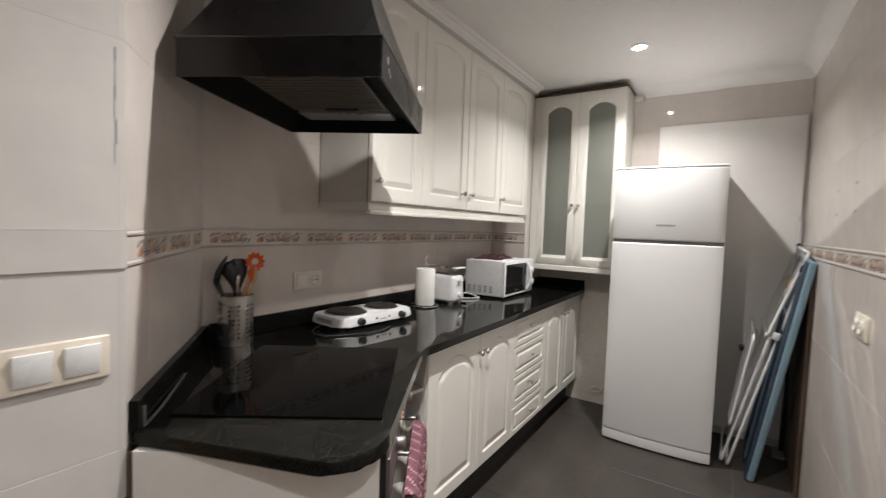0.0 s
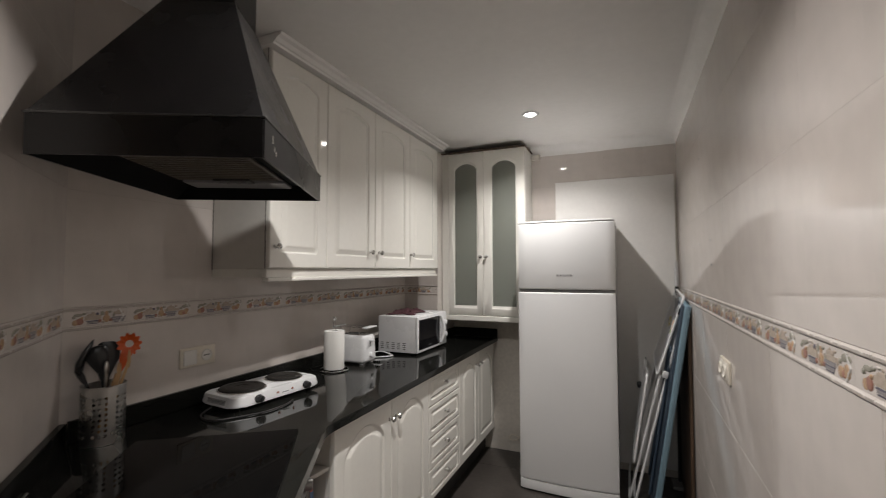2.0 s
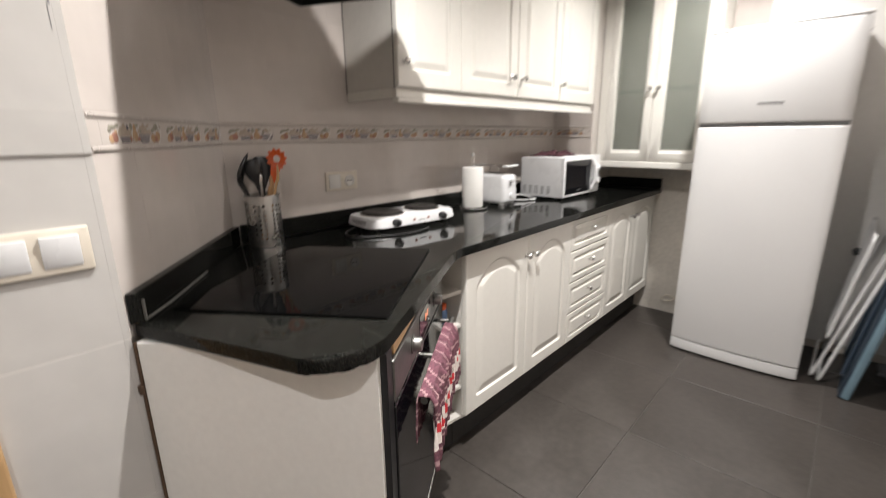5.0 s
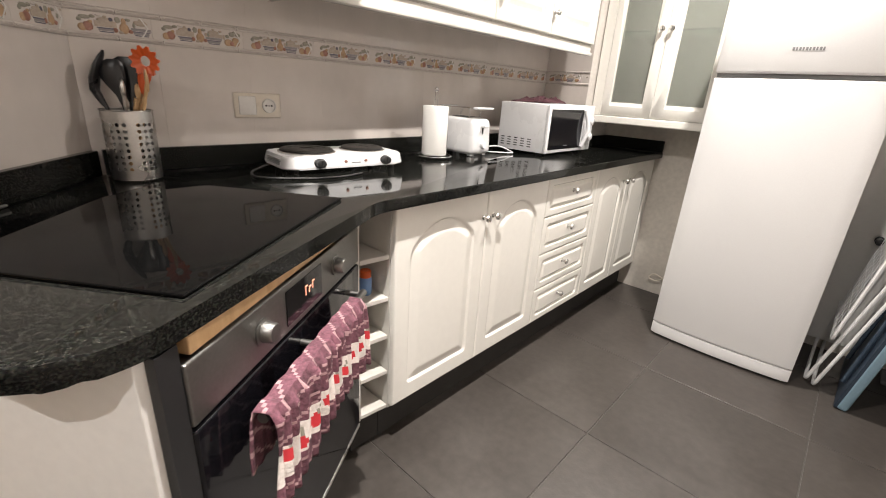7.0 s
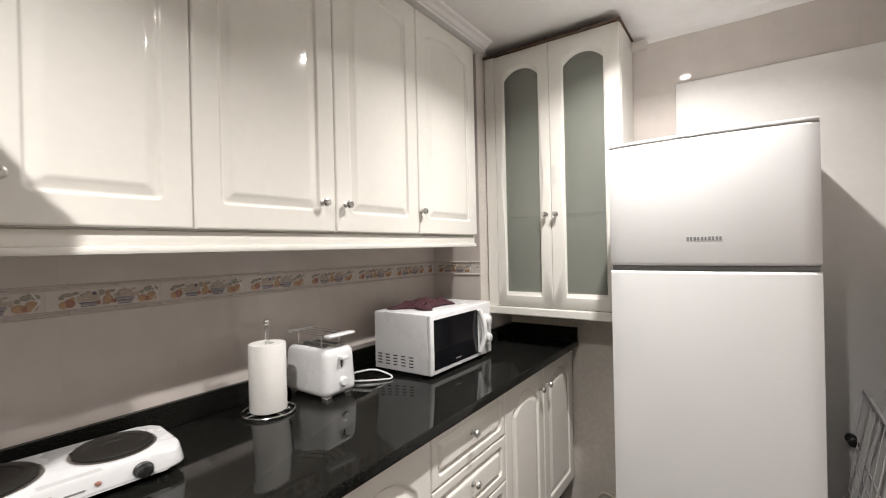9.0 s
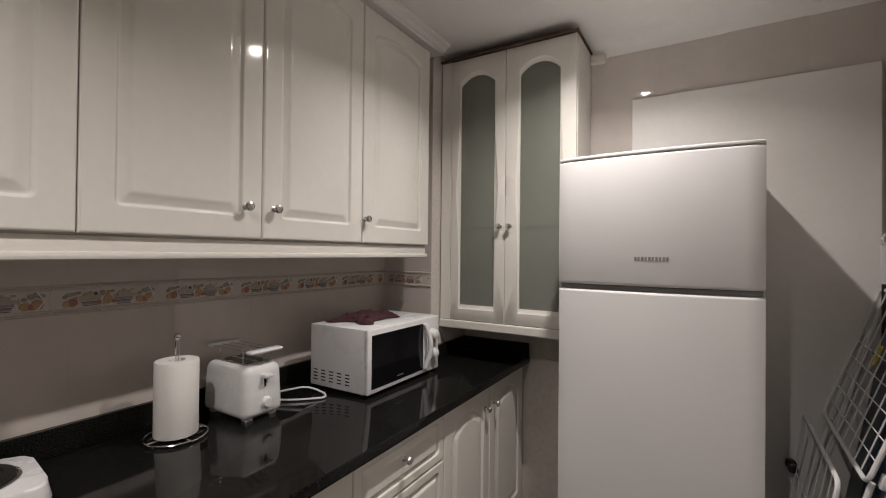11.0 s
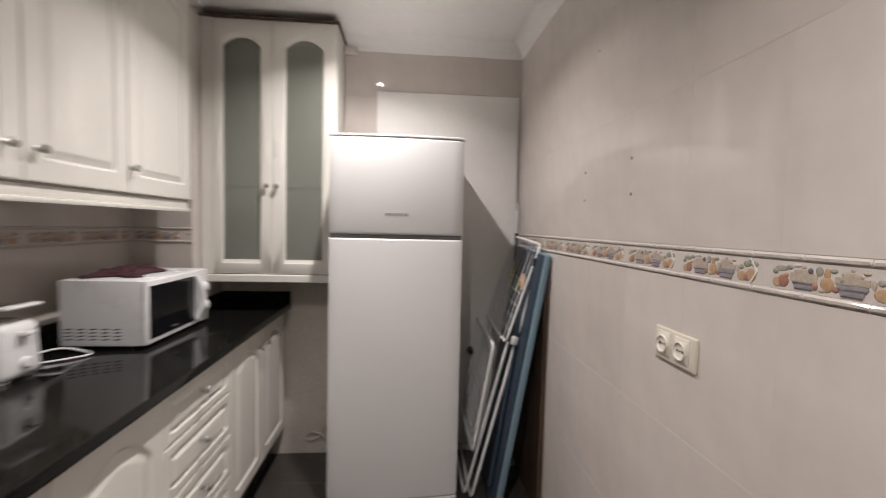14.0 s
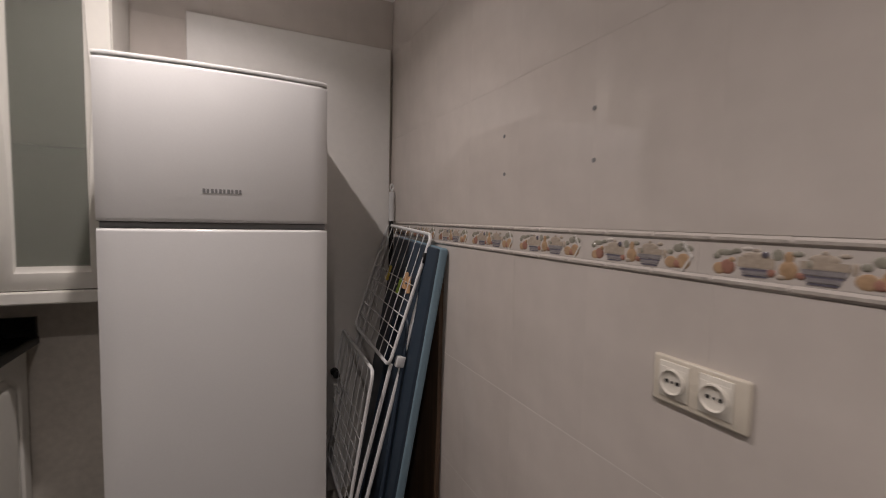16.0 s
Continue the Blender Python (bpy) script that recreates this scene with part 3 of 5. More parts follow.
def glass_door(x0, x1, z0, z1, gx0, gx1, gz0, gz1, arch, parent):
    n = 200
    cx, cz = (gx0 + gx1) / 2, (gz0 + gz1) / 2
    hw = (gx1 - gx0) / 2
    inner, outer = [], []
    for k in range(n):
        a = 2 * math.pi * (k + 0.5) / n
        dx, dz = math.cos(a), math.sin(a)
        # march to the opening's outline and to the door's edge
        def reach(inside):
            lo, hi = 0.0, 3.0
            for _ in range(40):
                mid = (lo + hi) / 2
                lo, hi = (mid, hi) if inside(cx + dx * mid, cz + dz * mid) else (lo, mid)
            return cx + dx * lo, cz + dz * lo
        inner.append(reach(lambda x, z: abs(x - cx) <= hw and gz0 <= z <= gz1 - arch * (abs(x - cx) / hw) ** 2.2))
        outer.append(reach(lambda x, z: x0 <= x <= x1 and z0 <= z <= z1))
    for cxx, czz in ((x0, z0), (x1, z0), (x0, z1), (x1, z1)):
        k = min(range(n), key=lambda q: math.hypot(outer[q][0] - cxx, outer[q][1] - czz))
        outer[k] = (cxx, czz)
    for cxx, czz in ((gx0, gz0), (gx1, gz0), (gx0, gz1 - arch), (gx1, gz1 - arch)):
        k = min(range(n), key=lambda q: math.hypot(inner[q][0] - cxx, inner[q][1] - czz))
        inner[k] = (cxx, czz)

    def shrink(loop, d, mx, mz):
        return [(x + (mx - x) * d / max(0.05, math.hypot(x - mx, z - mz)), z + (mz - z) * d / max(0.05, math.hypot(x - mx, z - mz))) for x, z in loop]
    mid = shrink(inner, -0.014, cx, cz)
    bm = bmesh.new()
    loops = [[bm.verts.new((x, y, z)) for x, z in lp] for lp, y in (
        (outer, YG + 0.021), (outer, YG + 0.003), (shrink(outer, 0.004, (x0 + x1) / 2, (z0 + z1) / 2), YG), (shrink(mid, -0.006, cx, cz), YG), (mid, YG + 0.005), (inner, YG + 0.007), (inner, YG + 0.021))]
    for a, c in zip(loops, loops[1:] + loops[:1]):
        for k in range(n):
            bm.faces.new((a[k], a[(k + 1) % n], c[(k + 1) % n], c[k]))
    d = part("door", bm, M_LACQ, parent, "ivory door frame with an arched glass opening", True)
    bm = bmesh.new()
    lo = [bm.verts.new((x, YG + 0.012, z)) for x, z in shrink(inner, -0.004, cx, cz)]
    hi = [bm.verts.new((v.co.x, YG + 0.016, v.co.z)) for v in lo]
    bm.faces.new(lo)
    bm.faces.new(hi)
    for k in range(n):
        bm.faces.new((lo[k], lo[(k + 1) % n], hi[(k + 1) % n], hi[k]))
    part("pane", bm, M_FROST, d, "grey-green frosted glass pane")
    return d


d = glass_door(-1.2565, -0.9745, GZ0 + 0.002, GZ1 - 0.002, -1.208, -1.030, 1.142, 2.234, 0.044, g)
knob(d, pose(-0.996, YG, 1.512))
d = glass_door(-0.9725, -0.657, GZ0 + 0.002, GZ1 - 0.002, -0.906, -0.726, 1.142, 2.234, 0.044, g)
knob(d, pose(-0.948, YG, 1.512))

# ---------------------------------------------------------------- fridge
FX0, FX1, FY = -0.640, -0.043, 2.845
fr = root("fridge", pose(0, 0, 0), "tall white two-door fridge freezer with a bowed front", "fridge")
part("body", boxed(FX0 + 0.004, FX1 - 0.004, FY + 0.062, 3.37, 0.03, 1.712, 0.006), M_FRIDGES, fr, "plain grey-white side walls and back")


def bowed(name, z0, z1, material, bow=0.020, y0=None, thick=0.056, r=0.010, inset=0.0):
    """A panel bowed outwards in plan, with rounded edges."""
    y0 = FY if y0 is None else y0
    bm = bmesh.new()
    nx = 24
    zs = [(z0 + r * (1 - math.cos(math.pi / 2 * k / 4)), r * (1 - math.sin(math.pi / 2 * k / 4))) for k in range(5)]
    zs += [(z0 + z1 - q[0], q[1]) for q in zs[::-1]]
    grid = []
    for z, yo in zs:
        row = []
        for i in range(nx + 1):
            s = i / nx * 2 - 1
            x = (FX0 + inset) + (FX1 - FX0 - 2 * inset) * i / nx
            e = min(i, nx - i)
            side = 0.008 if e == 0 else 0.0
            row.append(bm.verts.new((x, y0 - bow * (1 - s * s) + yo + side, z)))
        grid.append(row)
    for a, c in zip(grid, grid[1:]):
        for i in range(nx):
            bm.faces.new((a[i], a[i + 1], c[i + 1], c[i]))
    rim = grid[0] + [q[-1] for q in grid[1:]] + grid[-1][-2::-1] + [q[0] for q in grid[-2:0:-1]]
    back = [bm.verts.new((v.co.x, y0 + thick, v.co.z)) for v in rim]
    for i in range(len(rim)):
        j = (i + 1) % len(rim)
        bm.faces.new((rim[i], rim[j], back[j], back[i]))
    bm.faces.new(back)
    return part(name, bm, material, fr, "", True)


up = bowed("freezer_door", 1.288, 1.716, M_FRIDGE)
low = bowed("fridge_door", 0.075, 1.270, M_FRIDGE)
bowed("handle_strip", 1.2705, 1.2875, M_GREYP, 0.012, FY + 0.014, 0.041, 0.003, 0.004)["label"] = "grey recessed grip between the doors"
bowed("door_cap", 1.7164, 1.729, M_FRIDGE, 0.020, FY + 0.0005, 0.058, 0.004, 0.0005)
bowed("plinth", 0.012, 0.071, M_FRIDGE, 0.020, FY + 0.002, 0.054, 0.004)
part("top_plate", boxed(FX0, FX1, FY + 0.06, 3.372, 1.7125, 1.727, 0.004), M_WHITEP, fr)
for fx in (FX0 + 0.06, FX1 - 0.06):
    for fy in (FY + 0.1, 3.31):
        bm = bmesh.new()
        lathe(bm, [(0.018, 0.0), (0.018, 0.025), (0.01, 0.031)], 14, pose(fx, fy, 0))
        part("foot", bm, M_BLACKP, fr)
# the maker's mark, drawn as plain bars
bm = bmesh.new()
for k in range(10):
    x = -0.390 + k * 0.0103
    s = (x + 0.3415) / 0.2985
    yy = FY - 0.020 * (1 - s * s)
    box(bm, x, x + (0.0072, 0.0058)[k % 2], yy - 0.0012, yy + 0.002, 1.3715, 1.3835)
part("badge", bm, M_GREYP, up, "small dark grey maker's mark")

# ---------------------------------------------------------------- cooker hood
hood = root("cooker_hood", pose(-1.160, 0.490, 0, 0, 0, 27.6), "black painted pyramid cooker hood hanging in the corner over the hob", "cooker hood")
HU, HV, H0, H1, H2 = 0.505, 0.622, 1.667, 1.760, 2.148
CU0, CU, CV0, CV1 = 0.165, 0.352, 0.210, 0.384
bm = bmesh.new()
t_ = 0.004


def quadring(bm, lo, hi):
    a = [bm.verts.new(p) for p in lo]
    c = [bm.verts.new(p) for p in hi]
    for i in range(4):
        bm.faces.new((a[i], a[(i + 1) % 4], c[(i + 1) % 4], c[i]))
    return a, c


rect = lambda u0, u1, v0, v1, z: [(u0, v0, z), (u1, v0, z), (u1, v1, z), (u0, v1, z)]
a, c = quadring(bm, rect(0, HU, 0, HV, H0), rect(0, HU, 0, HV, H1))
bi = bmesh.new()
ai = [bm.verts.new(p) for p in rect(0.006, HU - 0.006, 0.006, HV - 0.006, H0)]
for i in range(4):
    bm.faces.new((a[i], ai[i], ai[(i + 1) % 4], a[(i + 1) % 4]))
bm.faces.new(c)
quadring(bi, rect(0.006, HU - 0.006, 0.006, HV - 0.006, H0 + 0.0003), rect(0.07, HU - 0.06, 0.07, HV - 0.05, H0 + 0.045))
bi.faces.new([bi.verts.new(p) for p in rect(0.065, HU - 0.055, 0.065, HV - 0.045, H0 + 0.0455)])
bmesh.ops.bevel(bm, geom=[e for e in bm.edges if abs(e.verts[0].co.z - e.verts[1].co.z) > 0.05 and e.verts[0].co.z < H1 and max(v.co.z for v in e.verts) > H1 - 0.01], offset=0.003, segments=2, affect="EDGES")
part("rim", bm, M_HOOD, hood, "", True)
part("underside", bi, M_HOODIN, hood, "matt black sloping underside")
bm = bmesh.new()
a, c = quadring(bm, rect(0.002, HU - 0.004, 0.004, HV - 0.004, H1 + 0.001), rect(CU0, CU, CV0, CV1, H2))
bm.faces.new(a)
bm.faces.new(c)
part("canopy", bm, M_HOOD, hood)
part("lip", boxed(-0.002, HU + 0.002, -0.0022, HV + 0.002, H1 - 0.004, H1 + 0.0022, 0.0028, 3), M_HOODLIP, hood, "shiny folded edge", True)
part("chimney", boxed(CU0 + 0.002, CU - 0.002, CV0 + 0.002, CV1 - 0.002, H2 + 0.001, CEIL - 0.001, 0.003), M_HOOD, hood)
f = part("filter", boxed(0.10, 0.42, 0.10, 0.44, H0 + 0.036, H0 + 0.044, 0.002), M_FILTER, hood, "greasy grey mesh filter")
for k in range(14):
    part("rib", boxed(0.11, 0.41, 0.112 + k * 0.0235, 0.118 + k * 0.0235, H0 + 0.033, H0 + 0.0358), M_FILTER, f)
part("lamp_cover", boxed(0.10, 0.42, 0.462, 0.56, H0 + 0.032, H0 + 0.044, 0.004), M_GREYP, hood, "grey lamp cover")
part("switch_plate", boxed(0.22, 0.33, 0.40, 0.455, H0 + 0.026, H0 + 0.0355, 0.003), M_BLACKP, hood)
for k in range(3):
    part("switch", boxed(0.235 + k * 0.03, 0.255 + k * 0.03, 0.415, 0.44, H0 + 0.021, H0 + 0.0258, 0.002), M_GREYP, hood)
bm = bmesh.new()
for k, (zz, hh_) in enumerate(((1.715, 0.02), (1.700, 0.011), (1.692, 0.012))):
    box(bm, HU, HU + 0.0008, 0.055 + k * 0.013, 0.066 + k * 0.013, zz, zz + hh_)
part("badge", bm, M_NICKEL, hood, "small worn silver mark")

# ---------------------------------------------------------------- oven in its slanted housing
PM = pose(-0.596, 0.675, 0, 0, 0, 124.5)     # the end panel
OM = pose(-0.628, 0.692, 0, 0, 0, 124.0)     # the oven front
oven = root("oven", OM, "built-in black glass oven with a steel control strip, under the hob", "oven")
part("body", boxed(0.02, 0.58, 0.03, 0.40, 0.16, 0.838), M_DARKGAP, oven)
part("wood_strip", boxed(0.02, 0.632, 0.004, 0.03, 0.810, 0.838, 0.002), M_WOODT, oven, "bare wooden strip under the worktop")
pan = part("control_panel", boxed(0.003, 0.629, 0.0, 0.028, 0.708, 0.806, 0.003), M_DSTEEL, oven, "brushed steel control strip")
for kx in (0.175, 0.478):
    bm = bmesh.new()
    lathe(bm, [(0.024, 0), (0.024, 0.003), (0.0185, 0.004), (0.0175, 0.020), (0.015, 0.023)], 24, pose(kx, 0.0, 0.757, 90))
    part("knob", bm, M_DSTEEL, pan, "", True)
dsp = part("display", boxed(0.252, 0.400, -0.0015, 0.002, 0.722, 0.792), M_BLACKG, pan, "black clock display")
bm = bmesh.new()
for k, (za, zb) in enumerate(((0.752, 0.772), (0.752, 0.765), (0.755, 0.772))):
    box(bm, 0.325 + k * 0.015, 0.328 + k * 0.015, -0.0022, -0.0012, za, zb)
    box(bm, 0.325 + k * 0.015, 0.335 + k * 0.015, -0.0023, -0.0013, zb - 0.003, zb)
part("digits", bm, M_DIGIT, dsp, "glowing orange digits")
dr = part("oven_door", boxed(0.003, 0.629, 0.0, 0.030, 0.172, 0.701, 0.004), M_BLACKG, oven, "black glass door")
bm = bmesh.new()
tube(bm, [(0.088, -0.042, 0.660), (0.55, -0.042, 0.660)], 0.009, 12)
for hx in (0.30, 0.535):
    tube(bm, [(hx, 0.0, 0.660), (hx, -0.042, 0.660)], 0.007, 10)
part("handle", bm, M_DSTEEL, dr, "steel bar handle", True)
part("bottom_trim", boxed(0.003, 0.629, -0.001, 0.028, 0.158, 0.170, 0.002), M_STEEL, oven, "pale steel strip under the door")
part("plinth", boxed(-0.016, 0.64, 0.075, 0.09, 0.0, 0.15), M_DARKGAP, oven, "black recessed plinth")
part("seal", boxed(-0.034, 0.002, 0.004, 0.034, 0.02, 0.839), M_BLACKP, oven, "black edge strip")
tagged(part("end_panel", boxed(-0.0180, -0.0005, 0.035, 0.548, 0.0, 0.841, 0.0015, m=PM), M_LAMIN), "plain ivory end panel closing the worktop corner", "panel")

# dark cord and its clip in the corner beside the end panel
bm = bmesh.new()
tube(bm, [(-1.0445, 0.3485, 0.0), (-1.0440, 0.3490, 0.35), (-1.0450, 0.3485, 0.70), (-1.0440, 0.3490, 0.838)], 0.0042, 8)
cord = tagged(part("power_cord", bm, M_WOODD, None, "", True), "dark brown cord running down beside the ivory end panel", "cord")
part("clip", boxed(-1.051, -1.033, 0.338, 0.349, 0.722, 0.742, 0.003), M_WOODD, cord, "small brown cord clip")

# towel bunched over the oven handle
bm = bmesh.new()
NX, NZ = 110, 52
rows = []
cherries = [(0.04 + 0.062 * k, 0.088 + 0.022 * ((k * 3) % 4) / 3) for k in range(9)]
for j in range(NZ + 1):
    s = j / NZ * 0.285 - 0.115      # distance over the bar: behind (<0), in front (>0)
    row = []
    for i in range(NX + 1):
        q = i / NX
        drop = min(1.0, abs(s) / 0.18)
        xx = 0.085 + 0.40 * q + (q - 0.45) * 0.045 * drop + 0.004 * math.sin(q * 40 + s * 25)
        fold = math.sin(q * 44 + 1.3 * math.sin(q * 11) + s * 5) * (0.008 + 0.007 * drop) + 0.004 * math.sin(q * 97 + s * 33)
        sag = 0.010 * math.sin(q * 7 + 0.6) * drop + 0.006 * math.sin(q * 44 + 2.0) * drop
        if abs(s) < 0.014:
            yy, zz = -0.043 - s * 1.2, 0.6735 + 0.002 * math.sin(q * 44)
        elif s < 0:
            yy, zz = -0.027 + 0.3 * abs(fold), 0.6735 + s
        else:
            yy, zz = -0.059 - abs(fold) - 0.003, 0.6735 - s
        row.append(bm.verts.new((xx, yy, zz - (sag if s > 0 else 0))))
    rows.append(row)
for j in range(NZ):
    for i in range(NX):
        f_ = bm.faces.new((rows[j][i], rows[j][i + 1], rows[j + 1][i + 1], rows[j + 1][i]))
        s, along = (j + 0.5) / NZ * 0.285 - 0.115, (i + 0.5) / NX * 0.55
        if 0.074 < s < 0.126:
            f_.material_index = 1
            for cx, cs in cherries:
                if math.hypot(along - cx, s - cs) < 0.0125:
                    f_.material_index = 2
                elif abs(along - cx - 0.3 * (cs - s)) < 0.003 and cs - 0.028 < s < cs:
                    f_.material_index = 3
        elif (i // 2 + j) % 7 == 0 or (j % 6 == 0 and (i // 5) % 3 == 0):
            f_.material_index = 4
bmesh.ops.transform(bm, matrix=OM, verts=bm.verts)
tow = part("tea_towel", bm, [M_TOWEL, M_TOWELW, M_CHERRY, M_LEAF, M_TOWELP], None, "", True)
so = tow.modifiers.new("thickness", "SOLIDIFY")
so.thickness, so.offset = 0.003, 0
tagged(tow, "bunched burgundy tea towel with a cherry-print band on the oven handle", "towel")

# open shelf niche between the oven and the doors
ns = root("niche_shelves", pose(0, 0, 0), "narrow open ivory shelf niche beside the oven", "shelf")
npoly = [(-1.004, 1.236), (-0.994, 1.331), (-1.26, 1.331), (-1.245, 1.292)]
for k, z in enumerate((0.152, 0.285, 0.415, 0.545, 0.68, 0.824)):
    bm = bmesh.new()
    prism(bm, npoly, z, z + 0.015, 0.002, 1)
    part("shelf", bm, M_CARC, ns)
bm = bmesh.new()
prism(bm, [(-1.262, 1.331), (-1.247, 1.290), (-1.262, 1.283), (-1.277, 1.331)], 0.15, 0.841)
part("back", bm, M_CARC, ns)
bm = bmesh.new()
prism(bm, [(-1.004, 1.234), (-1.246, 1.290), (-1.250, 1.277), (-1.002, 1.221)], 0.15, 0.841)
part("side", bm, M_CARC, ns)
part("plinth", boxed(-1.12, -1.047, 1.225, 1.334, 0.0, 0.149), M_DARKGAP, ns, "black recessed plinth")

jar = root("spice_jar", pose(-1.055, 1.292, 0.5605), "small blue jar with an orange lid on the niche shelf", "jar")
bm = bmesh.new()
lathe(bm, [(0.018, 0), (0.020, 0.004), (0.020, 0.050), (0.016, 0.056)], 18)
part("body", bm, M_JARB, jar, "", True)
bm = bmesh.new()
lathe(bm, [(0.018, 0.0565), (0.018, 0.074), (0.015, 0.077)], 18)
part("lid", bm, M_ORANGE, jar, "orange screw lid", True)

# ---------------------------------------------------------------- on the worktop
# utensil pot with punched holes
pot = root("utensil_pot", pose(-1.518, 0.868, CT), "perforated stainless steel utensil pot standing on the granite", "utensil pot")
bm = bmesh.new()
R, HP, cols, rws = 0.059, 0.178, 24, 8
zlo, zhi = 0.022, 0.152


def onpot(a, z, r=R):
    return bm.verts.new((r * math.cos(a), r * math.sin(a), z))


for i in range(cols):
    a0, a1 = 2 * math.pi * i / cols, 2 * math.pi * (i + 1) / cols
    for z0, z1 in ((0.001, zlo), (zhi, HP)):
        bm.faces.new((onpot(a0, z0), onpot(a1, z0), onpot(a1, z1), onpot(a0, z1)))
    for j in range(rws):
        z0, z1 = zlo + (zhi - zlo) * j / rws, zlo + (zhi - zlo) * (j + 1) / rws
        am, zm = (a0 + a1) / 2, (z0 + z1) / 2
        if i % 4 == 3:      # plain band between the groups of holes
            bm.faces.new((onpot(a0, z0), onpot(a1, z0), onpot(a1, z1), onpot(a0, z1)))
            continue
        outer = [(a0, z0), (am, z0), (a1, z0), (a1, zm), (a1, z1), (am, z1), (a0, z1), (a0, zm)]
        ra, rz = 0.0048 / R, 0.0050
        inn = [(am - ra * 0.7, zm - rz * 0.7), (am, zm - rz), (am + ra * 0.7, zm - rz * 0.7), (am + ra, zm), (am + ra * 0.7, zm + rz * 0.7), (am, zm + rz), (am - ra * 0.7, zm + rz * 0.7), (am - ra, zm)]
        ov, iv = [onpot(*p) for p in outer], [onpot(*p) for p in inn]
        for k in range(8):
            bm.faces.new((ov[k], ov[(k + 1) % 8], iv[(k + 1) % 8], iv[k]))
bmesh.ops.remove_doubles(bm, verts=bm.verts, dist=0.0002)
part("wall", bm, M_STEEL, pot, "", True)
bm = bmesh.new()
tube(bm, [(R * math.cos(2 * math.pi * k / 32), R * math.sin(2 * math.pi * k / 32), HP) for k in range(32)], 0.002, 6, True)
part("rim", bm, M_STEEL, pot, "", True)
bm = bmesh.new()
lathe(bm, [(0.02, 0.001), (R, 0.001), (R - 0.001, 0.006), (0.02, 0.006)], 32)
part("base", bm, M_STEEL, pot, "", True)


def utensil(name, pts, r, head, label, hm, cat="utensil", stick=None):
    """A stick that leans in the pot, with a head of its own."""
    u = root(name, pose(-1.518, 0.868, CT + 0.008), label, cat, "utensils in the pot")
    bm = bmesh.new()
    tube(bm, pts, r, 8)
    part("handle", bm, stick or hm, u, "", True)
    part("head", head, hm, u, "", True)
    return u


FACE = Matrix.Rotation(radians(58), 4, "Z")     # heads turned towards the room
SIDE = Vector((0.5, 0.866, 0))                  # sideways, as the heads stand
BACKW = Vector((-0.866, 0.5, 0))


def blade(bm, rows, seg=10):
    """A flat tapered solid along a line: (sideways, backwards, up, half width, half thickness) for each section."""
    rings = []
    for sd, bk, up, w, th in rows:
        c = SIDE * sd + BACKW * bk + Vector((0, 0, up))
        rings.append([bm.verts.new(c + SIDE * (w * math.cos(2 * math.pi * k / seg)) + BACKW * (th * math.sin(2 * math.pi * k / seg))) for k in range(seg)])
    for a, c in zip(rings, rings[1:]):
        for k in range(seg):
            bm.faces.new((a[k], a[(k + 1) % seg], c[(k + 1) % seg], c[k]))
    bm.faces.new(rings[0])
    bm.faces.new(rings[-1])
    return bm


def leaning(sd0, bk0, sd1, bk1, up):
    return [SIDE * sd0 + BACKW * bk0 + Vector((0, 0, 0.008)), SIDE * sd1 + BACKW * bk1 + Vector((0, 0, up))]


bm = blade(bmesh.new(), [(-0.004, 0.002, 0.182, 0.006, 0.005), (-0.008, 0.003, 0.205, 0.010, 0.006), (-0.014, 0.004, 0.228, 0.021, 0.008), (-0.019, 0.006, 0.248, 0.029, 0.012), (-0.020, 0.008, 0.270, 0.029, 0.014), (-0.017, 0.008, 0.285, 0.023, 0.011), (-0.013, 0.007, 0.292, 0.012, 0.005)])
utensil("ladle", leaning(0.012, 0.0, -0.004, 0.002, 0.186), 0.005, bm, "black nylon ladle standing in the steel pot", M_BLACKP)
bm = blade(bmesh.new(), [(0.008, 0.022, 0.188, 0.006, 0.004), (0.009, 0.026, 0.215, 0.016, 0.005), (0.010, 0.030, 0.245, 0.028, 0.006), (0.010, 0.032, 0.275, 0.030, 0.006), (0.008, 0.032, 0.294, 0.026, 0.005), (0.006, 0.032, 0.300, 0.014, 0.003)])
utensil("serving_spoon", leaning(0.0, 0.006, 0.008, 0.022, 0.19), 0.005, bm, "black nylon serving spoon standing in the steel pot", M_BLACKP)
bm = blade(bmesh.new(), [(-0.046, 0.004, 0.176, 0.006, 0.005), (-0.056, 0.006, 0.196, 0.010, 0.008), (-0.064, 0.008, 0.216, 0.011, 0.014), (-0.060, 0.008, 0.245, 0.012, 0.020), (-0.048, 0.008, 0.276, 0.010, 0.020), (-0.036, 0.008, 0.300, 0.006, 0.014), (-0.030, 0.008, 0.312, 0.002, 0.006)])
utensil("spatula", leaning(0.004, 0.0, -0.046, 0.004, 0.18), 0.005, bm, "black curved nylon spatula leaning out of the steel pot", M_BLACKP)
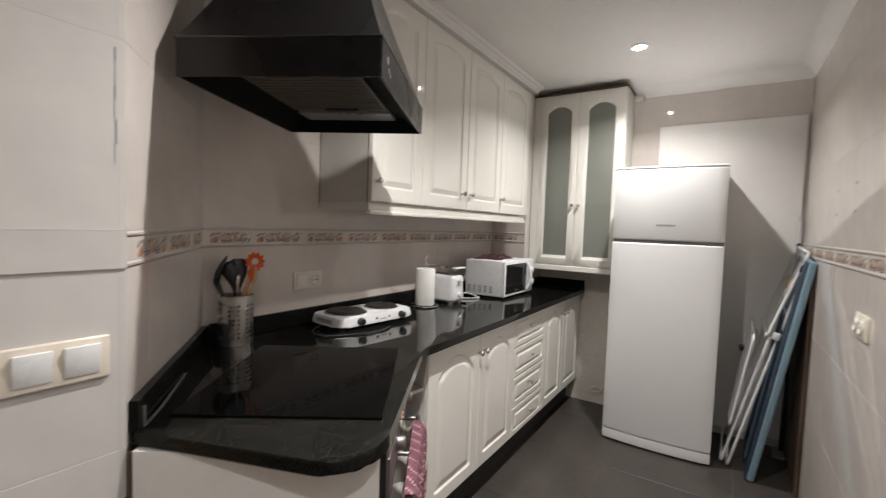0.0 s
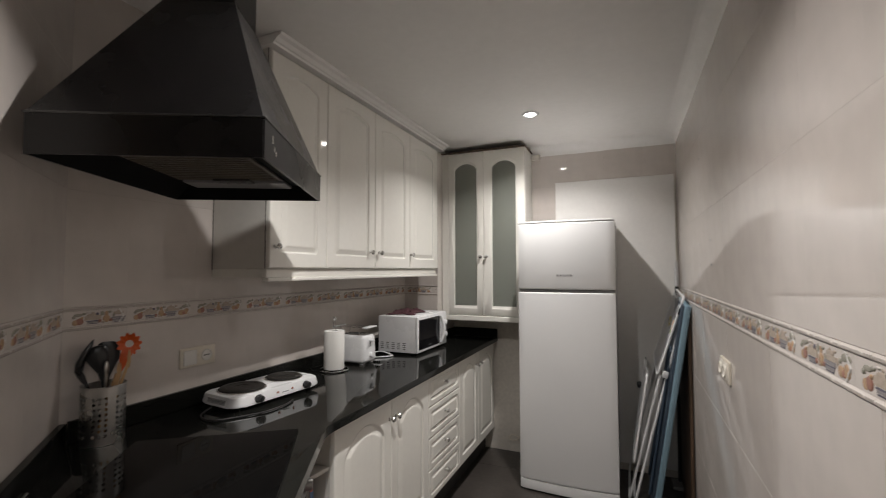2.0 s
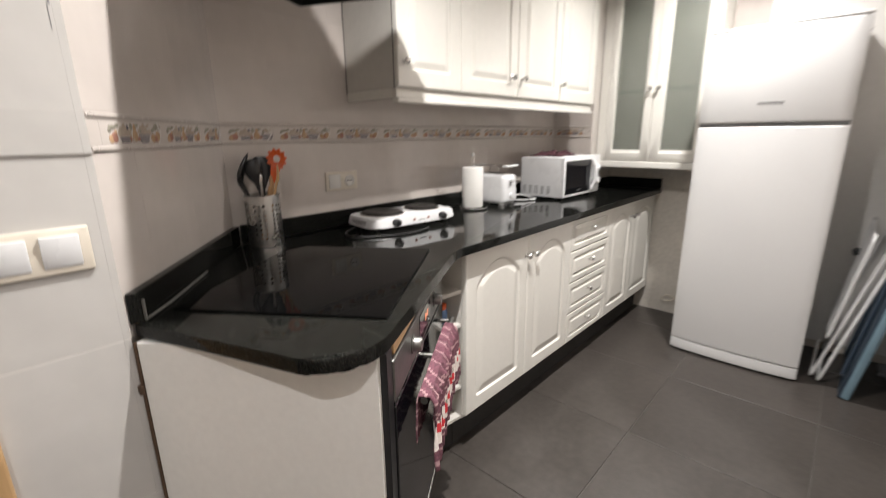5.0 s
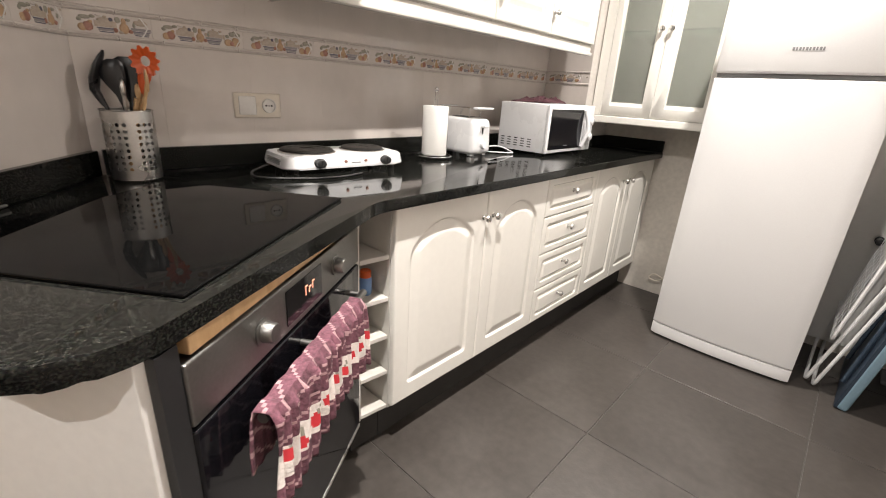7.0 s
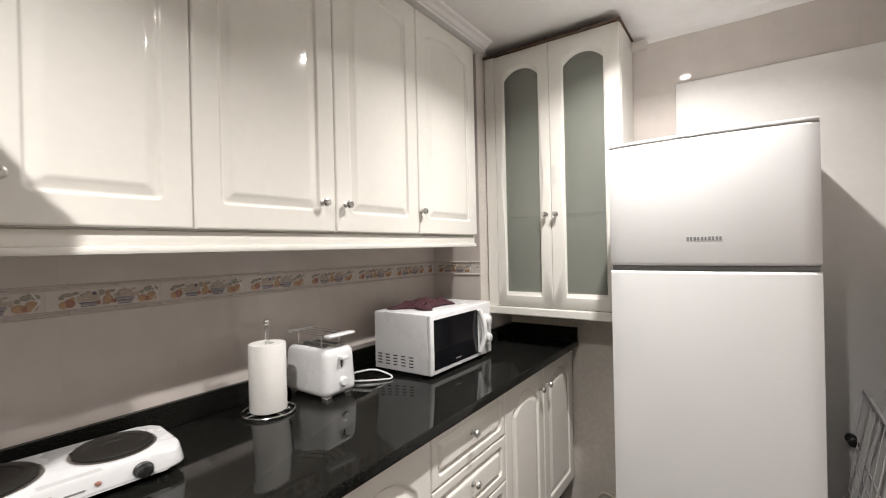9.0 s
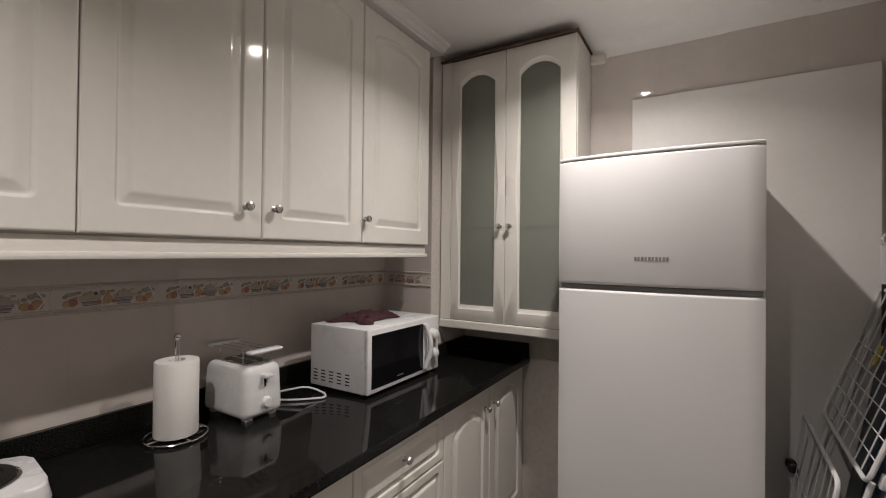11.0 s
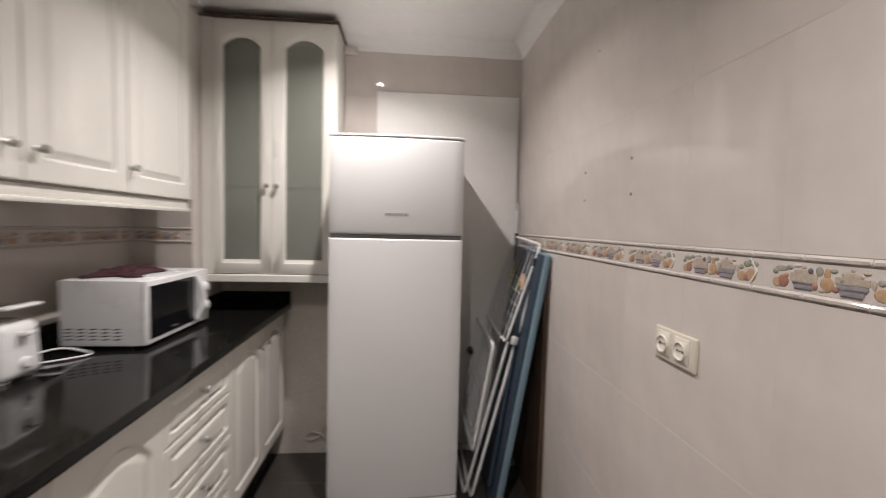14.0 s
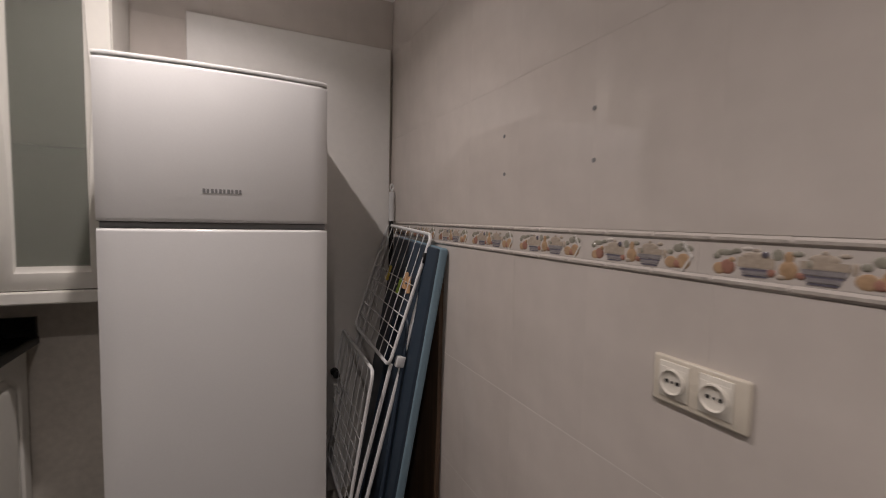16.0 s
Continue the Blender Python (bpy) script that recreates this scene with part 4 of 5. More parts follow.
# spaghetti server: toothed ring on a tapered neck
bm = bmesh.new()
n = 44
loops = []
for rr, yy in ((0.0115, -0.004), (None, -0.004), (None, 0.005), (0.0115, 0.005)):
    loops.append([bm.verts.new(((rr or (0.034 if k % 4 < 2 else 0.0275)) * math.cos(2 * math.pi * k / n), yy - (0 if rr else 0.006), (rr or (0.034 if k % 4 < 2 else 0.0275)) * math.sin(2 * math.pi * k / n) * 1.1)) for k in range(n)])
for a, c in zip(loops, loops[1:] + loops[:1]):
    for k in range(n):
        bm.faces.new((a[k], a[(k + 1) % n], c[(k + 1) % n], c[k]))
bmesh.ops.transform(bm, matrix=Matrix.Translation((0.032, 0.054, 0.292)) @ FACE @ pose(0, 0, 0, 6), verts=bm.verts)
blade(bm, [(0.060, 0.002, 0.272, 0.017, 0.004), (0.053, 0.002, 0.250, 0.016, 0.005), (0.047, 0.002, 0.226, 0.010, 0.005), (0.040, 0.002, 0.205, 0.006, 0.005)])
utensil("spaghetti_server", leaning(0.0, 0.0, 0.042, 0.002, 0.212), 0.0055, bm, "orange nylon spaghetti server with a wooden handle in the pot", M_ORANGE, stick=M_WOODH)
bm = bmesh.new()
blob(bm, (0.030, 0.026, 0.215), 0.007, 0.007, 0.022)
utensil("wooden_spoon", [(-0.01, -0.01, 0.01), (0.028, 0.022, 0.20)], 0.0065, bm, "plain wooden spoon handle standing in the steel pot", M_WOODH)
bm = bmesh.new()
blob(bm, (0.014, -0.002, 0.222), 0.007, 0.007, 0.024)
utensil("whisk_handle", [(0.0, 0.0, 0.01), (0.014, -0.002, 0.21)], 0.005, bm, "thin steel utensil handle standing in the pot", M_STEEL)
bm = bmesh.new()
blob(bm, (0.046, 0.046, 0.245), 0.005, 0.005, 0.03)
utensil("wooden_spoon", [(0.0, 0.0, 0.01), (0.046, 0.046, 0.24)], 0.0045, bm, "slim pale wooden stick leaning out of the pot", M_WOODT)

# double electric hotplate
hp = root("hotplate", pose(-1.336, 1.212, CT, 0, 0, 83.7) @ Matrix.Diagonal((1, 1, 0.82, 1)), "white portable electric hotplate with two black burners on the granite", "hotplate")
bm = bmesh.new()
prism(bm, [(q.x, q.y) for q in rounded([(0, 0, 0), (0.44, 0, 0), (0.44, 0.225, 0), (0, 0.225, 0)], 0.042, 7)], 0.018, 0.066, 0.008, 4)
for v in bm.verts:
    if v.co.z > 0.05:
        v.co.y = 0.1125 + (v.co.y - 0.1125) * 0.95
        v.co.x = 0.22 + (v.co.x - 0.22) * 0.975
part("body", bm, M_WHITEP, hp, "", True)
for k in range(4):
    part("vent", boxed(-0.0006, 0.004, 0.06, 0.165, 0.030 + k * 0.006, 0.0325 + k * 0.006), M_GREYP, hp, "thin side vent")
part("nameplate", boxed(0.185, 0.285, 0.012, 0.030, 0.0658, 0.0664), M_FRIDGES, hp, "pale grey printed strip")
for kx, r in ((0.115, 0.088), (0.325, 0.076)):
    bm = bmesh.new()
    lathe(bm, [(0.02, 0.0655), (r + 0.006, 0.0655), (r + 0.006, 0.070), (r + 0.001, 0.0725), (r, 0.068), (0.02, 0.068)], 40, pose(kx, 0.115, 0))
    rg = part("burner_ring", bm, M_CHROME, hp, "shiny steel ring", True)
    bm = bmesh.new()
    lathe(bm, [(r - 0.002, 0.066), (r - 0.002, 0.078), (r - 0.006, 0.081), (r * 0.72, 0.081), (r * 0.70, 0.0795), (r * 0.3, 0.0795), (r * 0.28, 0.0775), (0.004, 0.0775)], 40, pose(kx, 0.115, 0))
    part("burner", bm, M_CASTIRON, hp, "black cast iron burner", True)
for kx in (0.108, 0.352):
    bm = bmesh.new()
    lathe(bm, [(0.019, 0), (0.019, 0.006), (0.0165, 0.008), (0.0155, 0.020), (0.012, 0.022)], 20, pose(kx, 0.004, 0.040, 90))
    k_ = part("knob", bm, M_BLACKP, hp, "black control knob", True)
    part("pointer", boxed(kx - 0.003, kx + 0.003, -0.020, -0.014, 0.026, 0.054, 0.001), M_BLACKP, k_)
for kx in (0.20, 0.275):
    bm = bmesh.new()
    lathe(bm, [(0.006, 0), (0.005, 0.003), (0.002, 0.004)], 12, pose(kx, 0.002, 0.042, 90))
    part("indicator", bm, M_APPLE, hp, "dark red indicator light", True)
part("print", boxed(0.222, 0.255, 0.0005, 0.002, 0.034, 0.038), M_GREYP, hp, "small grey print")
for fx in (0.04, 0.40):
    for fy in (0.04, 0.185):
        bm = bmesh.new()
        lathe(bm, [(0.012, 0.0005), (0.012, 0.018), (0.009, 0.0185)], 12, pose(fx, fy, 0))
        part("foot", bm, M_BLACKP, hp)
bm = bmesh.new()
tube(bm, rounded([(-1.44, 1.20, CT + 0.02), (-1.44, 1.145, CT + 0.004), (-1.35, 1.115, CT + 0.004), (-1.29, 1.19, CT + 0.004), (-1.245, 1.27, CT + 0.004), (-1.235, 1.36, CT + 0.004), (-1.255, 1.43, CT + 0.004)], 0.04, 6, False), 0.0033, 6)
tagged(part("power_cord", bm, M_BLACKP, None, "", True), "thin black power cord lying in front of the hotplate", "cord")

# kitchen roll on its wire stand
kr = root("paper_roll_stand", pose(-1.447, 1.958, CT), "chrome wire kitchen roll stand on the granite worktop", "roll stand")
bm = bmesh.new()
tube(bm, [(0.077 * math.cos(2 * math.pi * k / 40), 0.077 * math.sin(2 * math.pi * k / 40), 0.0035) for k in range(40)], 0.003, 8, True)
tube(bm, [(-0.077, 0, 0.0035), (0.077, 0, 0.0035)], 0.0025, 6)
tube(bm, [(0, -0.077, 0.0035), (0, 0.077, 0.0035)], 0.0025, 6)
part("base_ring", bm, M_CHROME, kr, "", True)
bm = bmesh.new()
tube(bm, [(-0.008, 0, 0.004), (-0.008, 0, 0.260), (-0.004, 0, 0.268), (0.004, 0, 0.268), (0.008, 0, 0.260), (0.008, 0, 0.004)], 0.0014, 6)
part("post", bm, M_CHROME, kr, "", True)
bm = bmesh.new()
blob(bm, (0, 0, 0.276), 0.009, 0.010, 0.010, 14)
part("finial", bm, M_CHROME, kr, "round chrome knob", True)
bm = bmesh.new()
lathe(bm, [(0.021, 0.008), (0.053, 0.008), (0.0545, 0.011), (0.0545, 0.208), (0.053, 0.211), (0.021, 0.211), (0.0205, 0.20), (0.0205, 0.012)], 48)
# leave the core open
for f_ in [q for q in bm.faces if len(q.verts) > 4]:
    bm.faces.remove(f_)
kp = part("kitchen_roll", bm, M_PAPER, None, "", True)
kp.matrix_world = pose(-1.447, 1.958, CT)
tagged(kp, "nearly full roll of white kitchen paper on a wire stand", "kitchen roll")

# toaster
to = root("toaster", pose(-1.573, 2.100, CT), "white plastic two-slot toaster with a bun rack on top", "toaster")
TX, TY, TZ = 0.222, 0.142, 0.165
bm = boxed(0, TX, 0, TY, 0.005, TZ, 0.026, 5)
for v in bm.verts:
    k = 1 - 0.09 * (v.co.z / TZ) ** 2
    v.co.y = TY / 2 + (v.co.y - TY / 2) * k
    v.co.x = TX / 2 + (v.co.x - TX / 2) * (1 - 0.06 * (v.co.z / TZ) ** 2)
part("body", bm, M_WHITEP, to, "", True)
tp = part("top_plate", boxed(0.035, TX - 0.035, 0.028, TY - 0.028, TZ - 0.001, TZ + 0.002, 0.002), M_STEEL, to, "grey metal slot plate")
for sy in (0.042, 0.085):
    part("slot", boxed(0.05, TX - 0.05, sy, sy + 0.028, TZ + 0.0015, TZ + 0.0028), M_DARKGAP, tp, "dark bread slot")
part("lever_slot", boxed(TX - 0.012, TX - 0.003, 0.068, 0.078, 0.070, 0.135, 0.002), M_BLACKP, to, "dark lever slot")
part("lever", boxed(TX - 0.012, TX + 0.020, 0.058, 0.090, 0.126, 0.138, 0.005), M_WHITEP, to, "", True)
part("lever_panel", boxed(TX - 0.014, TX - 0.0025, 0.052, 0.064, 0.065, 0.142, 0.004), M_WHITEP, to)
bm = bmesh.new()
lathe(bm, [(0.017, 0), (0.016, 0.008), (0.012, 0.012)], 20, pose(TX - 0.002, 0.075, 0.050, 0, 90))
part("dial", bm, M_WHITEP, to, "", True)
for fx in (0.03, TX - 0.03):
    for fy in (0.03, TY - 0.03):
        part("foot", boxed(fx - 0.012, fx + 0.012, fy - 0.012, fy + 0.012, 0.0005, 0.013), M_WHITEP, to)
bm = bmesh.new()
for yy in (0.03, 0.06, 0.09, 0.12):
    tube(bm, [(0.012, yy, TZ + 0.042), (TX - 0.02, yy, TZ + 0.042)], 0.0016, 6)
for xx in (0.05, 0.17):
    tube(bm, [(xx, 0.03, TZ + 0.042), (xx, 0.03, TZ + 0.0), ], 0.0016, 6)
    tube(bm, [(xx, 0.12, TZ + 0.042), (xx, 0.10, TZ + 0.0)], 0.0016, 6)
part("bun_rack", bm, M_CHROME, to, "thin chrome wire bun rack", True)
for xx, gw in ((0.0, 0.014), (TX - 0.022, 0.030)):
    bm = boxed(xx - 0.002, xx + gw, 0.016, TY - 0.012, TZ + 0.037, TZ + 0.048, 0.0052, 3)
    part("rack_end", bm, M_WHITEP, to, "white rack grip", True)
bm = bmesh.new()
tube(bm, rounded([(-1.53, 2.235, CT + 0.03), (-1.51, 2.29, CT + 0.012), (-1.42, 2.40, CT + 0.03), (-1.36, 2.43, CT + 0.004), (-1.33, 2.40, CT + 0.004), (-1.40, 2.32, CT + 0.004), (-1.50, 2.27, CT + 0.004)], 0.05, 6, False), 0.0035, 6)
tagged(part("power_cord", bm, M_WHITEP, None, "", True), "white power cord looped beside the toaster", "cord")

# microwave
mw = root("microwave", pose(-1.194, 2.464, CT, 0, 0, 90), "white microwave oven with a black window, on the worktop", "microwave")
MW, MD, MH = 0.468, 0.285, 0.242
part("body", boxed(0, MW, 0.016, MD, 0.012, MH, 0.006), M_WHITEP, mw, "", True)
fr_ = part("front", boxed(0, MW, 0.0, 0.0155, 0.012, MH, 0.006, 3), M_WHITEP, mw, "", True)
part("window", boxed(0.020, 0.345, -0.002, 0.004, 0.030, MH - 0.022, 0.002), M_BLACKG, fr_, "black door window")
bm = bmesh.new()
pts = []
for k in range(11):
    s = k / 10
    pts.append((0.352 + 0.012 * math.sin(math.pi * s), -0.006 - 0.020 * math.sin(math.pi * s), 0.035 + (MH - 0.06) * s))
tube(bm, pts, 0.011, 10)
part("handle", bm, M_WHITEP, fr_, "bowed white door handle", True)
for zz in (0.165, 0.085):
    bm = bmesh.new()
    lathe(bm, [(0.026, 0), (0.025, 0.008), (0.021, 0.010), (0.019, 0.022), (0.015, 0.025)], 24, pose(0.418, 0, zz, 90))
    part("dial", bm, M_WHITEP, fr_, "", True)
part("print", boxed(0.165, 0.205, -0.0028, -0.0018, 0.045, 0.049), M_GREYP, fr_, "small grey print")
bm = bmesh.new()
for i in range(5):
    for j in range(4):
        box(bm, -0.0006, 0.001, 0.085 + i * 0.040, 0.106 + i * 0.040, 0.034 + j * 0.012, 0.0385 + j * 0.012)
part("vents", bm, M_DARKGAP, mw, "rows of dark vent slits")
for fx in (0.04, MW - 0.04):
    for fy in (0.05, MD - 0.04):
        part("foot", boxed(fx - 0.015, fx + 0.015, fy - 0.015, fy + 0.015, 0.0005, 0.013), M_BLACKP, mw)

# crumpled cloth on the microwave
bm = bmesh.new()
nx, ny = 34, 22
gr = []
for j in range(ny + 1):
    row = []
    for i in range(nx + 1):
        x, y = (i / nx - 0.5), (j / ny - 0.5)
        edge = min(1, 6 * (0.5 - abs(x)), 6 * (0.5 - abs(y)))
        h = 0.006 + 0.026 * abs(noise.noise((x * 6, y * 6, 3.1))) + 0.018 * abs(noise.noise((x * 13, y * 15, 7)))
        row.append(bm.verts.new((x * 0.17 * (1 + 0.5 * noise.noise((x * 3, y * 4, 1))), y * 0.24 * (1 + 0.3 * noise.noise((y * 3, x * 4, 5))), 0.002 + h * max(0, edge))))
    gr.append(row)
for j in range(ny):
    for i in range(nx):
        bm.faces.new((gr[j][i], gr[j][i + 1], gr[j + 1][i + 1], gr[j + 1][i]))
cl = part("folded_cloth", bm, M_CLOTH, None, "", True)
cl.matrix_world = pose(-1.375, 2.66, CT + MH + 0.001, 0, 0, 8)
so = cl.modifiers.new("thickness", "SOLIDIFY")
so.thickness, so.offset = 0.003, 1
tagged(cl, "crumpled burgundy checked cloth lying on the microwave", "cloth")

# ---------------------------------------------------------------- beside the fridge
# ironing board leaning on the east wall
B0, B1 = Vector((0.116, 2.815, 0.0)), Vector((0.303, 2.760, 1.214))
ax = (B1 - B0)
Lb = ax.length
ez = ax.normalized()
ey = Vector((0.02, 1, 0))
ey = (ey - ez * ey.dot(ez)).normalized()
ex = ey.cross(ez)
BM = Matrix(((ex.x, ey.x, ez.x, B0.x), (ex.y, ey.y, ez.y, B0.y), (ex.z, ey.z, ez.z, B0.z), (0, 0, 0, 1)))
ib = root("ironing_board", BM, "folded blue ironing board leaning against the tile wall", "ironing board")
# the underside's shade is put into its dark colour
bm = boxed(0.0, 0.030, 0.0, 0.48, 0.004, Lb, 0.008, 2)
part("board", bm, M_BLUESHADE, ib, "blue perforated underside, coloured dark for the shade on it", True)
bm = boxed(0.010, 0.046, -0.004, 0.484, 0.006, Lb + 0.004, 0.011, 3)
part("cover", bm, M_BLUE, ib, "pale blue padded edge", True)
bm = bmesh.new()
tube(bm, rounded([(-0.012, 0.06, 0.10), (-0.012, 0.10, 0.95), (-0.012, 0.26, 0.95), (-0.012, 0.30, 0.10)], 0.05, 5, False), 0.009, 8)
part("leg", bm, M_BLUESHADE, ib, "dark folded tube leg", True)
# brown board behind it
WB = Matrix.Translation((0.328, 2.79, 0.0)) @ pose(0, 0, 0, 0, 0.15, 0)
tagged(part("wooden_board", boxed(0, 0.016, 0, 0.53, 0.001, 1.19, 0.002, m=WB), M_WOODD), "dark brown wooden board leaning behind the ironing board", "board")

# folded drying rack
R0, R1 = Vector((0.024, 2.912, 0.006)), Vector((0.322, 2.846, 1.256))
ax = R1 - R0
Lr = ax.length
ez = ax.normalized()
ey = Vector((0.0, 1, 0))
ey = (ey - ez * ey.dot(ez)).normalized()
ex = ey.cross(ez)
RM = Matrix(((ex.x, ey.x, ez.x, R0.x), (ex.y, ey.y, ez.y, R0.y), (ex.z, ey.z, ez.z, R0.z), (0, 0, 0, 1)))
rk = root("drying_rack", RM, "white folded wire drying rack leaning on the ironing board", "drying rack")
WR = 0.52


def wing(xb, xt, z0, z1, y0, y1, wires, bars, frame_name):
    bm = bmesh.new()
    tube(bm, rounded([(xb, y0, z0), (xb, y1, z0), (xt, y1, z1), (xt, y0, z1)], 0.035, 6), 0.0065, 8, True)
    fr2 = part(frame_name, bm, M_RACK, rk, "", True)
    for k in range(1, wires + 1):
        bm = bmesh.new()
        yy = y0 + (y1 - y0) * k / (wires + 1)
        tube(bm, [(xb, yy, z0), (xt, yy, z1)], 0.0018, 6)
        part("wire", bm, M_RACK, fr2, "", True)
    for k in range(1, bars + 1):
        bm = bmesh.new()
        f = k / (bars + 1) * 0.72
        zz, x = z0 + (z1 - z0) * f, xb + (xt - xb) * f
        tube(bm, [(x + 0.003, y0, zz), (x + 0.003, y1, zz)], 0.0018, 6)
        part("wire", bm, M_RACK, fr2, "", True)


wing(-0.034, 0.0, 0.80, Lr, 0.0, WR, 7, 5, "upper_wing")
wing(-0.042, -0.085, 0.24, 0.775, 0.0, WR - 0.005, 7, 6, "lower_wing")
for x, y0, y1, top in ((0.014, 0.004, WR - 0.004, 1.235), (-0.018, 0.022, WR - 0.03, 0.80)):
    bm = bmesh.new()
    tube(bm, rounded([(x, y0, top), (x, y0, 0.012), (x, y0 + 0.10, 0.004), (x, y1 - 0.10, 0.004), (x, y1, 0.012), (x, y1, top)], 0.03, 5, False), 0.0075, 8)
    part("leg", bm, M_RACK, rk, "", True)
for zz in (0.82, 1.20):
    part("hinge", boxed(-0.012, 0.02, -0.010, 0.012, zz - 0.02, zz + 0.02, 0.004), M_RACK if zz < 1 else M_BLACKP, rk, "", True)
# clothes pegs clipped on the rack
for k, (yy, zz, mt, col) in enumerate(((0.075, 1.085, M_PEGP, "peach"), (0.115, 1.095, M_PEGP, "peach"), (0.165, 1.065, M_PEGG, "green"), (0.325, 1.09, M_PEGY, "yellow"))):
    pg = root("clothes_peg", RM @ pose(-0.004, yy, zz, (k - 1.5) * 9), col + " plastic clothes peg clipped on the drying rack", "clothes peg", "clothes pegs")
    for s_ in (-1, 1):
        bm = boxed(-0.005, 0.005, -0.004, 0.004, -0.032, 0.032, 0.002)
        bmesh.ops.transform(bm, matrix=pose(-0.004, s_ * 0.006, 0, s_ * 7), verts=bm.verts)
        part("jaw", bm, mt, pg)
    bm = bmesh.new()
    tube(bm, [(-0.016, -0.008, 0.004), (-0.016, 0.008, 0.004)], 0.003, 6)
    part("spring", bm, M_CHROME, pg)

# mop handle in the corner
mp = root("mop", pose(0.316, 3.305, 0), "mop with a dark pole and pale grip, standing in the corner", "mop")
bm = bmesh.new()
tube(bm, [(0, 0, 0.02), (0.012, 0.018, 1.31)], 0.010, 10)
part("pole", bm, M_BLACKP, mp, "", True)
bm = bmesh.new()
tube(bm, [(0.012, 0.018, 1.30), (0.0135, 0.02, 1.43)], 0.013, 12)
tube(bm, rounded([(0.0135, 0.02, 1.43), (0.004, 0.02, 1.452), (0.0135, 0.02, 1.47), (0.022, 0.02, 1.452)], 0.006, 4), 0.004, 6, True)
part("grip", bm, M_FRIDGES, mp, "pale grey plastic grip", True)
part("head", boxed(-0.05, 0.02, -0.10, 0.03, 0.0, 0.022, 0.006), M_GREYP, mp, "grey plastic mop head")

# black pipe stub on the end wall
bm = bmesh.new()
lathe(bm, [(0.018, 0), (0.018, 0.01), (0.012, 0.012), (0.012, 0.04), (0.016, 0.042), (0.016, 0.055), (0.010, 0.058)], 16, pose(0.087, YB - 0.011, 0.612, 90))
tagged(part("pipe_valve", bm, M_BLACKP, None, "", True), "small black pipe stub on the white board", "pipe stub")

# cable hanging beside the fridge
bm = bmesh.new()
tube(bm, rounded([(-0.655, 3.36, 0.62), (-0.70, 3.375, 0.40), (-0.73, 3.38, 0.20), (-0.79, 3.37, 0.09), (-0.86, 3.37, 0.10), (-0.83, 3.375, 0.14), (-0.76, 3.375, 0.12), (-0.70, 3.36, 0.03), (-0.655, 3.33, 0.006)], 0.05, 6, False), 0.0035, 6)
tagged(part("power_cord", bm, M_IVORYP, None, "", True), "thin pale cord looping down the wall beside the fridge", "cord")

# ---------------------------------------------------------------- sockets and switches


def plate(name, m, w, h, label, category):
    p = root(name, m, label, category)
    part("plate", boxed(0, w, -0.008, 0.002, 0, h, 0.004, 3), M_IVORYP, p, "", True)
    return p


def schuko(p, cx, cz, r=0.0215, material=M_IVORYP, dy=0.0):
    bm = bmesh.new()
    n = 28
    prof = [(r + 0.002, -0.0080), (r + 0.002, -0.0128), (r, -0.0135), (r - 0.002, -0.0095), (r - 0.004, -0.0088), (0.004, -0.0086)]
    rings = [[bm.verts.new((cx + q * math.cos(2 * math.pi * k / n), y + dy, cz + q * math.sin(2 * math.pi * k / n))) for k in range(n)] for q, y in prof]
    for a, c in zip(rings, rings[1:]):
        for k in range(n):
            bm.faces.new((a[k], a[(k + 1) % n], c[(k + 1) % n], c[k]))
    bm.faces.new(rings[-1])
    s = part("socket", bm, material, p, "round recessed socket", True)
    for dx in (-0.0095, 0.0, 0.0095):
        bm = bmesh.new()
        lathe(bm, [(0.0034 if dx else 0.0022, 0), (0.0034 if dx else 0.0022, 0.0012), (0.001, 0.0014)], 10, pose(cx + dx, -0.0084 + dy, cz, 90))
        part("hole", bm, M_DARKGAP, s, "dark pin hole")


EAST = lambda y, z: Matrix.Translation((XR, y, z)) @ pose(0, 0, 0, 0, 0, -90)     # local x runs towards -y
p = plate("wall_socket", EAST(1.936, 1.014), 0.156, 0.079, "beige double wall socket with cream inserts on the tile wall", "socket")
for cx in (0.040, 0.109):
    i_ = part("insert", boxed(cx - 0.026, cx + 0.026, -0.0105, -0.006, 0.012, 0.071, 0.0015), M_CREAMP, p, "square cream insert", True)
    part("cover", boxed(cx - 0.0225, cx + 0.0225, -0.0118, -0.010, 0.017, 0.0625, 0.001), M_CREAMP, i_, "", True)
    schuko(p, cx, 0.040, 0.0195, M_CREAMP, -0.0035)
p = plate("wall_socket", EAST(1.76, 0.305), 0.05, 0.075, "small white socket low on the tile wall", "socket")
part("plug", boxed(0.012, 0.038, -0.030, -0.008, 0.018, 0.060, 0.006, 3), M_WHITEP, p, "", True)
WEST = lambda y, z, x=XL: Matrix.Translation((x, y, z)) @ pose(0, 0, 0, 0, 0, 90)
p = plate("wall_socket", WEST(1.178, 1.026), 0.158, 0.078, "grey-ivory switch and socket plate above the hotplate", "socket")
part("rocker", boxed(0.014, 0.070, -0.0115, -0.008, 0.010, 0.068, 0.003), M_GLAZE, p, "", True)
schuko(p, 0.115, 0.039, 0.0215, M_GLAZE)
p = plate("light_switch", WEST(0.150, 1.009, XS), 0.165, 0.084, "ivory double light switch on the tile wall", "light switch")
